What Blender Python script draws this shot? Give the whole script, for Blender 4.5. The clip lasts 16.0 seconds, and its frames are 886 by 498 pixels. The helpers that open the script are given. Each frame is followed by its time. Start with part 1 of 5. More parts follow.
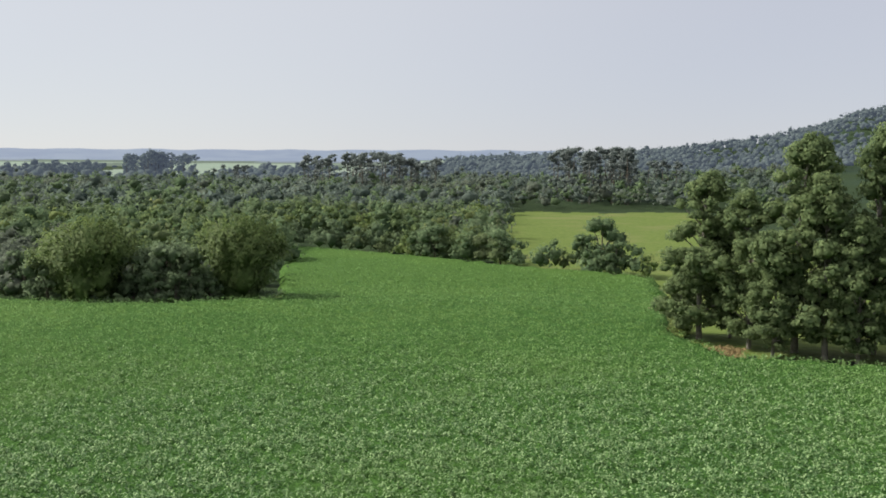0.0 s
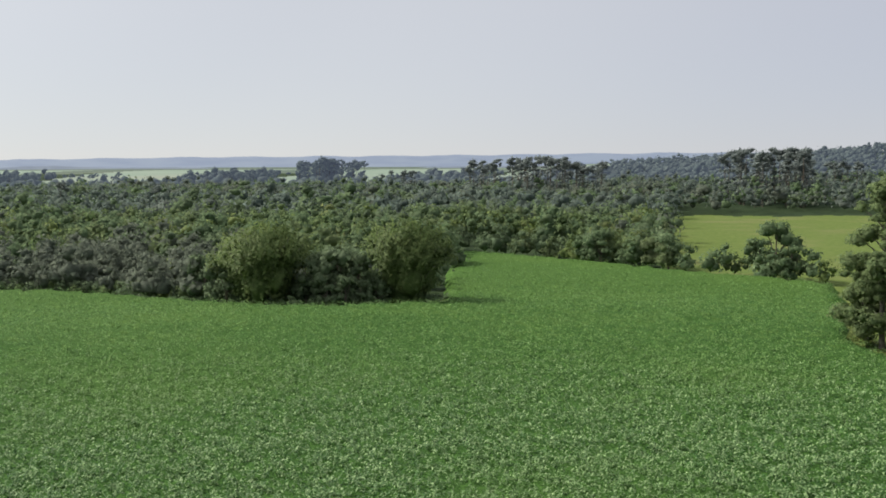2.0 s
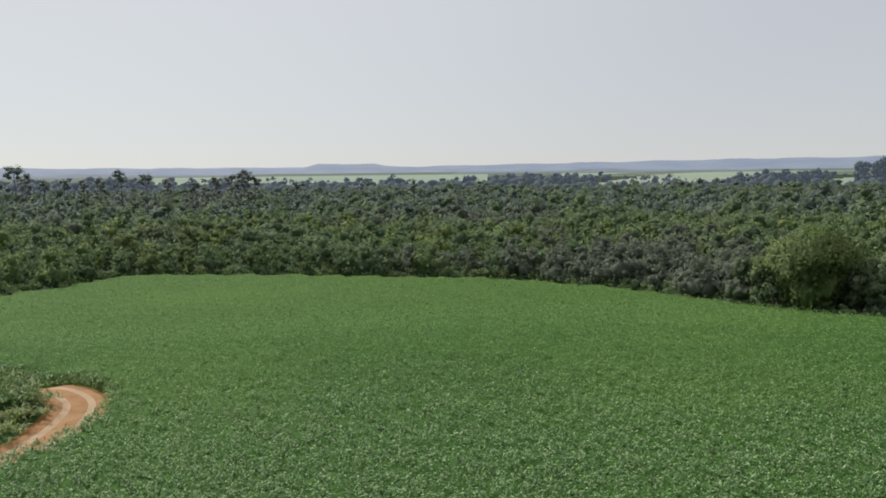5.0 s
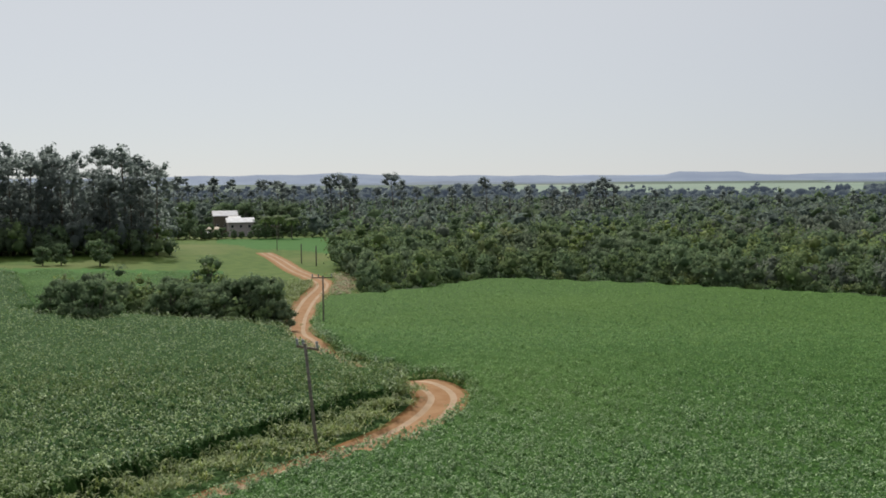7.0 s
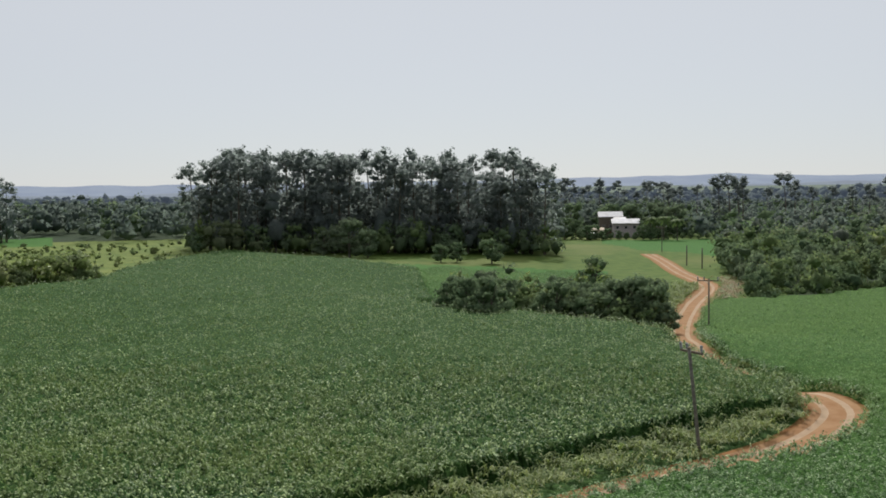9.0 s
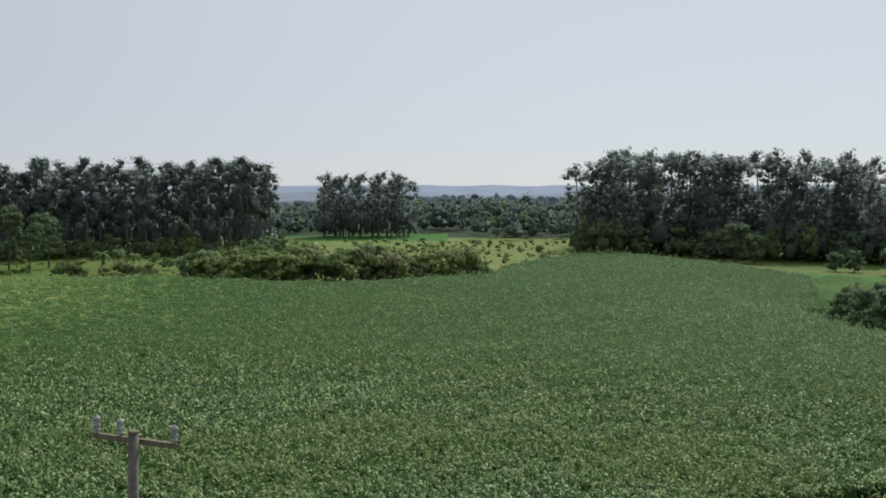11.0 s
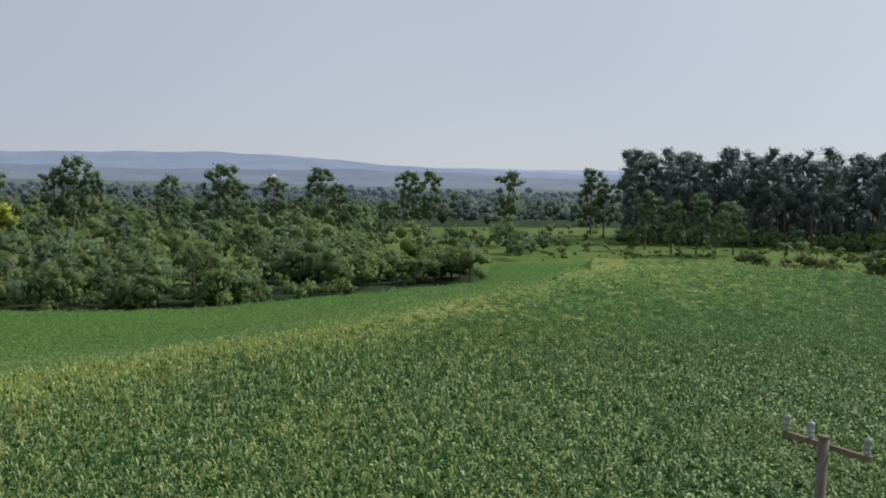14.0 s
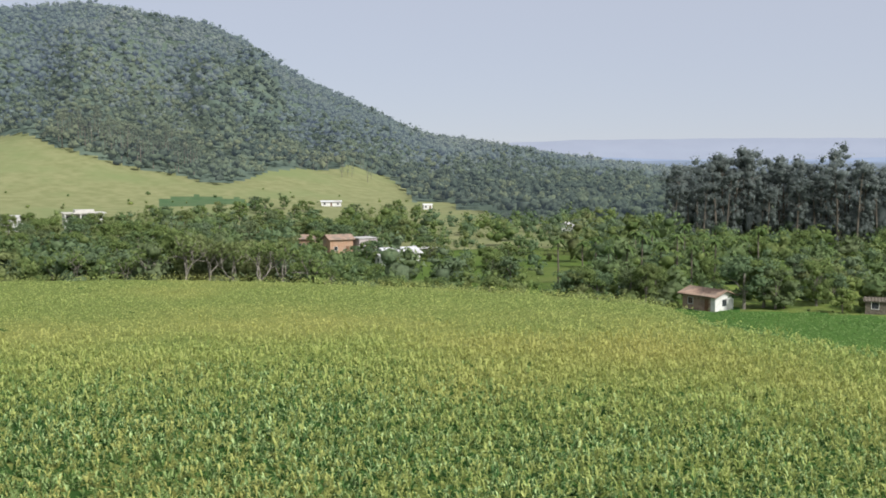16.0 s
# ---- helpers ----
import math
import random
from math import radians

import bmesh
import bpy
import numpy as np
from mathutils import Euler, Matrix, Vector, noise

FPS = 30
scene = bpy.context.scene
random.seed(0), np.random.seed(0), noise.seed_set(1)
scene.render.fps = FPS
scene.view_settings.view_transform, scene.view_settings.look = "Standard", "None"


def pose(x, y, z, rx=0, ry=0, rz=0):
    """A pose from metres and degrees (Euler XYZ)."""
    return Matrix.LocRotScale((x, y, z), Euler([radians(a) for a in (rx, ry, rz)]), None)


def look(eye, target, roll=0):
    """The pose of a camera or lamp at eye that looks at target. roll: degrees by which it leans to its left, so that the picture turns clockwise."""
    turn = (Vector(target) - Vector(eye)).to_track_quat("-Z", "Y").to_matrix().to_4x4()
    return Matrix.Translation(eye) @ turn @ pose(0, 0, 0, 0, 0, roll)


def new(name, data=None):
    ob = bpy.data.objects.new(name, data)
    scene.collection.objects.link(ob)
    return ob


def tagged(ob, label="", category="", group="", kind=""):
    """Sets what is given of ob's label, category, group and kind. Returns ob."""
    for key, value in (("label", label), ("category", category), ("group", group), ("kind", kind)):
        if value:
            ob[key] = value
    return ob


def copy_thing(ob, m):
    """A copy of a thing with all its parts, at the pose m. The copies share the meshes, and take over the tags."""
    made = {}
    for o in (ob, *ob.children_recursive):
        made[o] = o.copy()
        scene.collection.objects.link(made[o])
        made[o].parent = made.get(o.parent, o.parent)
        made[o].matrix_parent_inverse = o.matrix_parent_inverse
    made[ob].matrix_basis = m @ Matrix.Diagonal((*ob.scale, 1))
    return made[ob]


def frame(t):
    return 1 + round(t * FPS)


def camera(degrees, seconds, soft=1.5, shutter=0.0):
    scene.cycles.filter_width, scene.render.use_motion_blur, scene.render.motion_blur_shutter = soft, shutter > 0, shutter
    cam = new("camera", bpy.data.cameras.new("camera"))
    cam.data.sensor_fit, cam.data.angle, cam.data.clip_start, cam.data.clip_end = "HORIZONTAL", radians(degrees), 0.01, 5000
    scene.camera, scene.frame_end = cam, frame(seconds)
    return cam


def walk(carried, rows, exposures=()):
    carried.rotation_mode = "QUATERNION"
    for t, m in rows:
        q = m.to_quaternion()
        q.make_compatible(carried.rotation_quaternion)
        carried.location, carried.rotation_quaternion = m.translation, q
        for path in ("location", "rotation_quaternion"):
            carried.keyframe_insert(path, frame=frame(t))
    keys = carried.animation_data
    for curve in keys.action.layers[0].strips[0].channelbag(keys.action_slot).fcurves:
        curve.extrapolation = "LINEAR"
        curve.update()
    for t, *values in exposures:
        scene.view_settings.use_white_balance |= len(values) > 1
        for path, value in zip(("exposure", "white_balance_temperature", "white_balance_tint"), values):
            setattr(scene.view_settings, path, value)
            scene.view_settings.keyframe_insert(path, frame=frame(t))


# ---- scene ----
# ---------------------------------------------------------------- camera
EYE = 20.0
cam = camera(46.0, 16.0, soft=1.75)
TURN = [
    (0.0, 0.01, -4.93, 0.54), (0.5, 0.50, -4.93, 0.53), (1.0, 2.48, -4.90, 0.31), (1.5, 5.62, -4.81, -0.04),
    (2.0, 9.02, -4.72, -0.17), (2.5, 13.86, -4.68, -0.10), (3.0, 18.78, -4.62, -0.18), (3.5, 23.70, -4.57, -0.23),
    (4.0, 28.65, -4.51, -0.31), (4.2, 30.64, -4.49, -0.34), (6.3, 50.99, -4.04, -0.55), (6.5, 52.95, -3.95, -0.40),
    (7.0, 57.92, -3.84, -0.43), (7.5, 62.94, -3.74, -0.50), (8.0, 67.99, -3.69, -0.61), (8.5, 72.87, -3.63, -0.80),
    (9.0, 78.82, -3.55, -0.84), (9.5, 84.70, -3.44, -0.84), (9.7, 86.94, -3.43, -0.67), (11.8, 106.90, -3.23, 0.11),
    (12.0, 108.75, -3.25, 0.20), (12.5, 113.67, -3.52, 0.69), (13.0, 119.01, -3.80, 1.12), (13.5, 125.07, -4.06, 1.25),
    (14.0, 135.96, -4.36, 1.57), (14.5, 152.21, -4.72, 1.07), (15.0, 170.83, -4.74, 0.15), (15.5, 191.85, -4.84, 0.07),
    (16.0, 213.19, -4.83, -0.02)]
# the craft hovers, then slides a little sideways and up
DRIFT = [(0.0, 0.0, 0.0), (9.7, 0.0, 0.0), (12.0, -0.30, -0.12), (12.5, -0.28, -0.12), (13.0, -0.05, 0.02), (13.5, 0.22, 0.17), (14.0, 0.57, 0.26), (14.5, 0.82, 0.30), (16.0, 1.0, 0.30)]


def drift(t):
    s, up = (float(np.interp(t, [q[0] for q in DRIFT], [q[k] for q in DRIFT])) for k in (1, 2))
    return 0.616 * s, -0.788 * s, EYE + up


walk(cam, [(t, pose(*drift(t), 90 + p, -r, y)) for t, y, p, r in TURN],
     exposures=[(0.0, 0.46, 6500, 10), (2.0, 0.37, 6500, 10), (4.2, 0.23, 6500, 10), (7.0, 0.09, 6400, 10), (8.5, 0.09, 6350, 10), (9.7, 0.1, 6300, 10), (12.0, 0.09, 6100, 11), (14.0, 0.1, 6050, 11),
                (15.0, 0.23, 6100, 11), (16.0, 0.39, 6200, 10)])

# ---------------------------------------------------------------- light
SUN_AZ, SUN_EL = 76.0, 42.0          # azimuth counted to the left of +y
_a, _e = radians(SUN_AZ), radians(SUN_EL)
SUN_DIR = (-math.sin(_a) * math.cos(_e), math.cos(_a) * math.cos(_e), math.sin(_e))
world = bpy.data.worlds.new("sky")
scene.world = world
world.use_nodes = True
wn = world.node_tree
sky = wn.nodes.new("ShaderNodeTexSky")
sky.sky_type = "NISHITA"
sky.sun_disc = False
sky.sun_elevation, sky.sun_rotation = _e, -_a
sky.air_density, sky.dust_density, sky.ozone_density = 0.8, 0.0, 3.0
wn.links.new(sky.outputs[0], wn.nodes["Background"].inputs[0])
wn.nodes["Background"].inputs[1].default_value = 0.013
# milky summer haze over the whole sky, whiter and brighter round the sun
coord = wn.nodes.new("ShaderNodeTexCoord")
near_sun = wn.nodes.new("ShaderNodeVectorMath")
near_sun.operation = "DOT_PRODUCT"
near_sun.inputs[1].default_value = SUN_DIR
wn.links.new(coord.outputs["Generated"], near_sun.inputs[0])
ramp = wn.nodes.new("ShaderNodeValToRGB")
ramp.color_ramp.interpolation = "EASE"
wn.links.new(near_sun.outputs["Value"], ramp.inputs[0])
stops = ramp.color_ramp.elements
stops[0].position, stops[0].color = 0.0, (0.366, 0.374, 0.414, 1)
stops[1].position, stops[1].color = 1.0, (2.8, 2.72, 2.58, 1)
for at, tone in ((0.46, (0.440, 0.443, 0.458, 1)), (0.86, (0.555, 0.552, 0.543, 1))):
    stops.new(at).color = tone
haze = wn.nodes.new("ShaderNodeBackground")
haze.inputs[1].default_value = 1.0
wn.links.new(ramp.outputs[0], haze.inputs[0])
both = wn.nodes.new("ShaderNodeAddShader")
wn.links.new(wn.nodes["Background"].outputs[0], both.inputs[0])
wn.links.new(haze.outputs[0], both.inputs[1])
wn.links.new(both.outputs[0], wn.nodes["World Output"].inputs[0])
sun = new("sun", bpy.data.lights.new("sun", "SUN"))
sun.data.energy, sun.data.angle, sun.data.color = 3.2, radians(0.8), (1.0, 0.955, 0.88)
sun.matrix_world = look(tuple(300 * q for q in SUN_DIR), (0, 0, 0))

# ---------------------------------------------------------------- plan
rng = np.random.default_rng(7)


def polar(az, d):
    a = np.radians(az)
    return -d * np.sin(a), d * np.cos(a)


def table(rows, az):
    """Smooth periodic interpolation of (azimuth, value) rows."""
    a = np.array([r[0] for r in rows], float)
    v = np.array([r[1] for r in rows], float)
    a = np.concatenate([a, [a[0] + 360]])
    v = np.concatenate([v, [v[0]]])
    q = (np.asarray(az, float) - a[0]) % 360 + a[0]
    return np.interp(q, a, v)


NEAR = [(-35, 0), (0, 0), (55, -0.5), (80, -0.5), (100, 1.5), (117, 2.7), (132, 2.4), (165, 1.5), (200, 1.8), (212, 1.35), (222, 1.1), (240, 1.2), (290, 0)]
FARZ = [(-35, -1), (0, -2), (30, -2), (60, -3), (67, -4), (76, -2), (90, 0), (104, 1), (130, 0), (140, -3), (180, -3.5), (198, -5), (210, -8), (240, -8), (300, -3)]
STEP = [(-35, 110), (0, 130), (60, 110), (80, 150), (104, 190), (117, 190), (131, 160), (148, 98), (165, 86), (176, 86), (191, 97), (206, 130), (219, 150), (240, 166), (290, 140)]
MOUNT = [(193, 0), (201, 11), (206, 26), (209, 40), (211, 47), (213.5, 53), (215, 63), (217.3, 88), (220.6, 133), (222.8, 169), (225.6, 204), (230, 218), (236, 219), (240, 221), (265, 215), (290, 180), (315, 140), (330, 104),
         (337, 88), (342, 50), (346, 36), (352, 22), (365, 0)]


def smooth(t):
    t = np.clip(t, 0, 1)
    return t * t * (3 - 2 * t)


def ground_z(x, y):
    x, y = np.asarray(x, float), np.asarray(y, float)
    d = np.hypot(x, y)
    az = np.degrees(np.arctan2(-x, y))
    az = np.where(az < -35, az + 360, az)
    k = smooth(d / 34)
    near = sum(table(NEAR, az + o) for o in (-6, -3, 0, 3, 6)) / 5 * k
    far = sum(table(FARZ, az + o) for o in (-4, 0, 4)) / 3
    at = sum(table(STEP, az + o) for o in (-4, 0, 4)) / 3
    z = near + (far - near) * smooth((d - at) / 45)
    m = sum(table(MOUNT, az + o) for o in (-1.5, 0, 1.5)) / 3
    t = np.clip((d - 480) / 950, 0, 1)
    rise = 0.55 * smooth(t) + 0.45 * t ** 1.6
    z = z - 13 * smooth((d - 340) / 420) * np.interp(az, [100, 118, 190, 204], [0, 1, 1, 0])
    lumps = np.sin(x * 0.011 + 1.3) * np.cos(y * 0.013) * 6 + np.sin(x * 0.029 + y * 0.021) * 2.5
    z = z + m * rise + lumps * np.clip(m / 120, 0, 1) * smooth(t * 3)
    spurs = np.sin(az * 0.85 + 1.6 * np.sin(d / 190) + 0.5) + 0.6 * np.sin(az * 1.9 - d / 160)
    z = z + 13 * spurs * np.clip(m / 150, 0, 1) * smooth((d - 690) / 260) * (1 - smooth((d - 1180) / 220))
    px, py = polar(61.3, 113.0)
    qx, qy = polar(64.8, 133.0)
    u = np.clip(((x - px) * (qx - px) + (y - py) * (qy - py)) / ((qx - px) ** 2 + (qy - py) ** 2), 0, 1)
    z = z - 2.0 * np.exp(-((x - px - u * (qx - px)) ** 2 + (y - py - u * (qy - py)) ** 2) / 40.0)      # hollow way
    z = z + smooth((d - 880) / 900) * 11 * np.interp(az, [-14, 0, 70, 85], [0, 1, 1, 0])
    z = z + 0.35 * np.sin(x * 0.045 + 0.7) * np.sin(y * 0.038 + 0.2) * smooth(d / 120) * smooth((900 - d) / 400)
    return z


EDGE = [(-35, 100), (-23, 106), (-15.5, 106), (-12.4, 121), (-11.6, 186), (-3, 206), (2.6, 230), (8.3, 252), (8.9, 149), (14.8, 143), (18.5, 148), (23, 164),
        (28.8, 183), (35.5, 200), (46.8, 217), (55.3, 227), (59.3, 209), (62, 205), (64.7, 203), (65.2, 150), (66.2, 145), (72.7, 161), (79.3, 180), (80.3, 250), (85.8, 284),
        (90.6, 318), (95.2, 268), (97.5, 220), (102, 193), (105.6, 187), (109.2, 187), (112.9, 195), (116.5, 224), (120, 236), (133, 240), (134, 198), (148.5, 171), (153, 169), (162, 174),
        (175, 175), (186, 176), (190, 178), (197.6, 182), (202.5, 185), (203.2, 150), (219, 160), (240, 170), (300, 120)]
BOUND = [(128, 185), (131, 150), (139, 115), (145, 102), (152, 91), (160, 86), (176, 86), (191, 98), (199, 111), (202.6, 140), (203, 400)]
ROAD = [(200, 42), (165, 24), (130, 27), (105, 36), (90, 47), (80, 55.5), (71.5, 65.5), (66, 73), (62.8, 77.8), (59.9, 84.5), (58.4, 91.5), (58.1, 98), (59.4, 105), (61.5, 114), (64, 127),
        (65.8, 147), (66, 170), (65.4, 200), (64.6, 228), (64.9, 246), (66, 275), (66.9, 310), (67.7, 338)]


def spline(points, step):
    p = [np.array(q, float) for q in points]
    p = [2 * p[0] - p[1]] + p + [2 * p[-1] - p[-2]]
    out = []
    for i in range(1, len(p) - 2):
        n = max(2, int(np.linalg.norm(p[i + 1] - p[i]) / step))
        for k in range(n):
            t = k / n
            out.append(0.5 * (2 * p[i] + (p[i + 1] - p[i - 1]) * t + (2 * p[i - 1] - 5 * p[i] + 4 * p[i + 1] - p[i + 2]) * t * t
                              + (3 * p[i] - p[i - 1] - 3 * p[i + 1] + p[i + 2]) * t ** 3))
    out.append(p[-2])
    return np.array(out)


road_line = spline([polar(a, d) for a, d in ROAD], 1.5)


def road_side(x, y):
    """Signed distance from the road's middle, positive on its outer (far) side."""
    x, y = np.atleast_1d(x), np.atleast_1d(y)
    best = np.full(x.shape, 1e9)
    sign = np.ones(x.shape)
    tang = np.gradient(road_line, axis=0)
    for i in range(0, len(road_line)):
        dx, dy = x - road_line[i, 0], y - road_line[i, 1]
        q = dx * dx + dy * dy
        m = q < best
        best = np.where(m, q, best)
        sign = np.where(m, np.where(tang[i, 0] * dy - tang[i, 1] * dx > 0, 1.0, -1.0), sign)
    return np.sqrt(best) * sign


# ---------------------------------------------------------------- materials
def nodes_of(name):
    m = bpy.data.materials.new(name)
    m.use_nodes = True
    t = m.node_tree
    return m, t, t.nodes["Principled BSDF"], t.nodes["Material Output"]


def noise_mix(t, scale, c1, c2, detail=4.0, lo=0.35, hi=0.65):
    geo = t.nodes.new("ShaderNodeNewGeometry")
    n = t.nodes.new("ShaderNodeTexNoise")
    n.inputs["Scale"].default_value, n.inputs["Detail"].default_value = scale, detail
    t.links.new(geo.outputs["Position"], n.inputs["Vector"])
    r = t.nodes.new("ShaderNodeMapRange")
    r.inputs[1].default_value, r.inputs[2].default_value = lo, hi
    t.links.new(n.outputs[0], r.inputs[0])
    m = t.nodes.new("ShaderNodeMix")
    m.data_type = "RGBA"
    t.links.new(r.outputs[0], m.inputs[0])
    for sock, c in ((m.inputs[6], c1), (m.inputs[7], c2)):
        if isinstance(c, tuple):
            sock.default_value = (*c, 1)
        else:
            t.links.new(c, sock)
    return m.outputs[2], n


HAZE_GLOW = (0.37, 0.45, 0.68)                 # haze colour, put into the far materials as a glow


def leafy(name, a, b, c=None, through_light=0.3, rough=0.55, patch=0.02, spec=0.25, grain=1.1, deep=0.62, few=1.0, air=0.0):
    """Leaves: two greens by leaf, a third in broad patches, light passing through. air: strength of the haze painted on
    as a blue glow.
    """
    m, t, p, out = nodes_of(name)
    geo = t.nodes.new("ShaderNodeNewGeometry")
    mix = t.nodes.new("ShaderNodeMix")
    mix.data_type = "RGBA"
    share = t.nodes.new("ShaderNodeMath")                # few: above 1 the paler leaves become rarer
    share.operation = "POWER"
    share.inputs[1].default_value = few
    t.links.new(geo.outputs["Random Per Island"], share.inputs[0])
    t.links.new(share.outputs[0], mix.inputs[0])
    mix.inputs[6].default_value, mix.inputs[7].default_value = (*a, 1), (*b, 1)
    col = mix.outputs[2]
    if c:
        col, _ = noise_mix(t, patch, col, c, 3.0, 0.48, 0.72)
    fine = t.nodes.new("ShaderNodeTexNoise")             # paler leaf clusters; the shade in the gaps between is painted dark
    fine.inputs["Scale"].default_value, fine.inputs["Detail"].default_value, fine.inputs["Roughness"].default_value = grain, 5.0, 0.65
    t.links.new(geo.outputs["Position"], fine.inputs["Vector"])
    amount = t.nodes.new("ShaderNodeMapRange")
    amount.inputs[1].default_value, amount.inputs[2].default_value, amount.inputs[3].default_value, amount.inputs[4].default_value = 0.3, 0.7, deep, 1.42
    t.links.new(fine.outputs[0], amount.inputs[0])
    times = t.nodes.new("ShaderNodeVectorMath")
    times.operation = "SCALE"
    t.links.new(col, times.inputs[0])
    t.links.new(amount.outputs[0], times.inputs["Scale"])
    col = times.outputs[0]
    bp = t.nodes.new("ShaderNodeBump")
    bp.inputs["Strength"].default_value, bp.inputs["Distance"].default_value = 0.5, 0.4 / grain
    t.links.new(fine.outputs[0], bp.inputs["Height"])
    t.links.new(bp.outputs[0], p.inputs["Normal"])
    t.links.new(col, p.inputs["Base Color"])
    p.inputs["Roughness"].default_value = rough
    p.inputs["Specular IOR Level"].default_value = spec
    p.inputs["Emission Color"].default_value = (*HAZE_GLOW, 1)
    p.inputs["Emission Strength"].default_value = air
    tr = t.nodes.new("ShaderNodeBsdfTranslucent")
    t.links.new(col, tr.inputs[0])
    sh = t.nodes.new("ShaderNodeMixShader")
    sh.inputs[0].default_value = through_light
    t.links.new(p.outputs[0], sh.inputs[1])
    t.links.new(tr.outputs[0], sh.inputs[2])
    t.links.new(sh.outputs[0], out.inputs[0])
    return m


def rough_stuff(name, a, b, scale, scale2=None, c=None, bump=0.3, rough=0.9, dist=0.2, air=0.0):
    m, t, p, out = nodes_of(name)
    # air: haze painted on far ground as a glow
    p.inputs["Emission Color"].default_value = (*HAZE_GLOW, 1)
    p.inputs["Emission Strength"].default_value = air
    col, n = noise_mix(t, scale, a, b, 6.0)
    if c:
        col, _ = noise_mix(t, scale2, col, c, 3.0, 0.5, 0.7)
    t.links.new(col, p.inputs["Base Color"])
    p.inputs["Roughness"].default_value = rough
    p.inputs["Specular IOR Level"].default_value = 0.06
    bp = t.nodes.new("ShaderNodeBump")
    bp.inputs["Strength"].default_value, bp.inputs["Distance"].default_value = bump, dist
    t.links.new(n.outputs[0], bp.inputs["Height"])
    t.links.new(bp.outputs[0], p.inputs["Normal"])
    return m


def far_hill(name, a, b, glow, air=HAZE_GLOW):
    """Distant hills: forest and fields, with the haze before them painted on as an even glow."""
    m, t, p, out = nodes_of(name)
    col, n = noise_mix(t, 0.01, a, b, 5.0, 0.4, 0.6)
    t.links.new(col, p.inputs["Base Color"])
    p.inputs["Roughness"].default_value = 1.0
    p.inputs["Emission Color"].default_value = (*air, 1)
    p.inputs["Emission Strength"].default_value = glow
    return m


# dark green: the shade under the crop is painted into its colour
M_SOIL = rough_stuff("crop_understorey", (0.03, 0.065, 0.018), (0.06, 0.12, 0.03), 1.2, 0.02, (0.045, 0.09, 0.025), 0.9, dist=0.4)
M_CROPFAR = rough_stuff("young_crop", (0.034, 0.104, 0.020), (0.060, 0.150, 0.028), 1.4, 0.015, (0.064, 0.146, 0.030), 0.6, dist=0.3)
# canopy greens darkened to paint the shaded gaps between leaves
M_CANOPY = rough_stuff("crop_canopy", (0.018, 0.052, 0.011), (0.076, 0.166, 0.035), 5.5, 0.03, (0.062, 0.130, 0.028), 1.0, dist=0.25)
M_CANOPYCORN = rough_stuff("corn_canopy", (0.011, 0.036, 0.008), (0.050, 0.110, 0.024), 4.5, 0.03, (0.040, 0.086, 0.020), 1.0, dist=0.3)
M_GRASS = rough_stuff("pasture_grass", (0.090, 0.132, 0.030), (0.128, 0.168, 0.044), 0.6, 0.05, (0.150, 0.165, 0.060), 0.7, dist=0.4)
M_MEADOW = rough_stuff("bright_grass", (0.056, 0.100, 0.019), (0.096, 0.142, 0.030), 0.3, 0.03, (0.118, 0.142, 0.042), 0.6, dist=0.3)
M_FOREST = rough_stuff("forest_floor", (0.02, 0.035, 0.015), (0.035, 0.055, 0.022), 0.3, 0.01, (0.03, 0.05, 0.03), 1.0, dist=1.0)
# pale like the haze-painted crowns over it, so gaps between them stay light
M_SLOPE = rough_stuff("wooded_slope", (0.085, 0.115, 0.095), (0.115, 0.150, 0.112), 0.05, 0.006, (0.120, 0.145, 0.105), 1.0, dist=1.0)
M_HILLGRASS = rough_stuff("hillside_pasture", (0.165, 0.178, 0.080), (0.215, 0.220, 0.108), 0.15, 0.02, (0.165, 0.195, 0.085), 0.5, dist=0.4)
M_CANOPYFAR = rough_stuff("crop_canopy_beyond", (0.026, 0.068, 0.013), (0.085, 0.160, 0.034), 2.4, 0.03, (0.066, 0.128, 0.026), 0.9, dist=0.3)
M_CONCRETE = rough_stuff("pale_concrete", (0.42, 0.40, 0.37), (0.52, 0.50, 0.46), 1.5, None, None, 0.2)
M_CANOPYRIPE = rough_stuff("ripening_corn_canopy", (0.080, 0.122, 0.028), (0.200, 0.235, 0.068), 3.5, 0.03, (0.210, 0.222, 0.064), 0.9, dist=0.3)
M_DIRT = rough_stuff("red_dirt", (0.25, 0.130, 0.058), (0.31, 0.185, 0.095), 0.6, 0.12, (0.28, 0.165, 0.085), 0.5, dist=0.08)
M_BANK = rough_stuff("bare_bank", (0.26, 0.14, 0.07), (0.14, 0.13, 0.05), 0.9, None, None, 0.8, dist=0.2)
M_TRACK = rough_stuff("packed_wheel_track", (0.33, 0.235, 0.150), (0.39, 0.285, 0.190), 0.8, 0.15, (0.30, 0.205, 0.125), 0.3, dist=0.04)
M_EDGE = rough_stuff("loose_red_soil", (0.27, 0.125, 0.05), (0.22, 0.13, 0.05), 0.9, 0.3, (0.13, 0.14, 0.04), 0.6, dist=0.08)
# far fields: haze painted in with a pale base and a blue glow
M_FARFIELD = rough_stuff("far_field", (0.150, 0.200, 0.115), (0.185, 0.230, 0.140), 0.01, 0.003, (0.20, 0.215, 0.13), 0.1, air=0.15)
M_ORCHARD = rough_stuff("rough_pasture", (0.10, 0.15, 0.035), (0.16, 0.19, 0.05), 0.12, 0.5, (0.07, 0.11, 0.03), 0.8, dist=0.5)
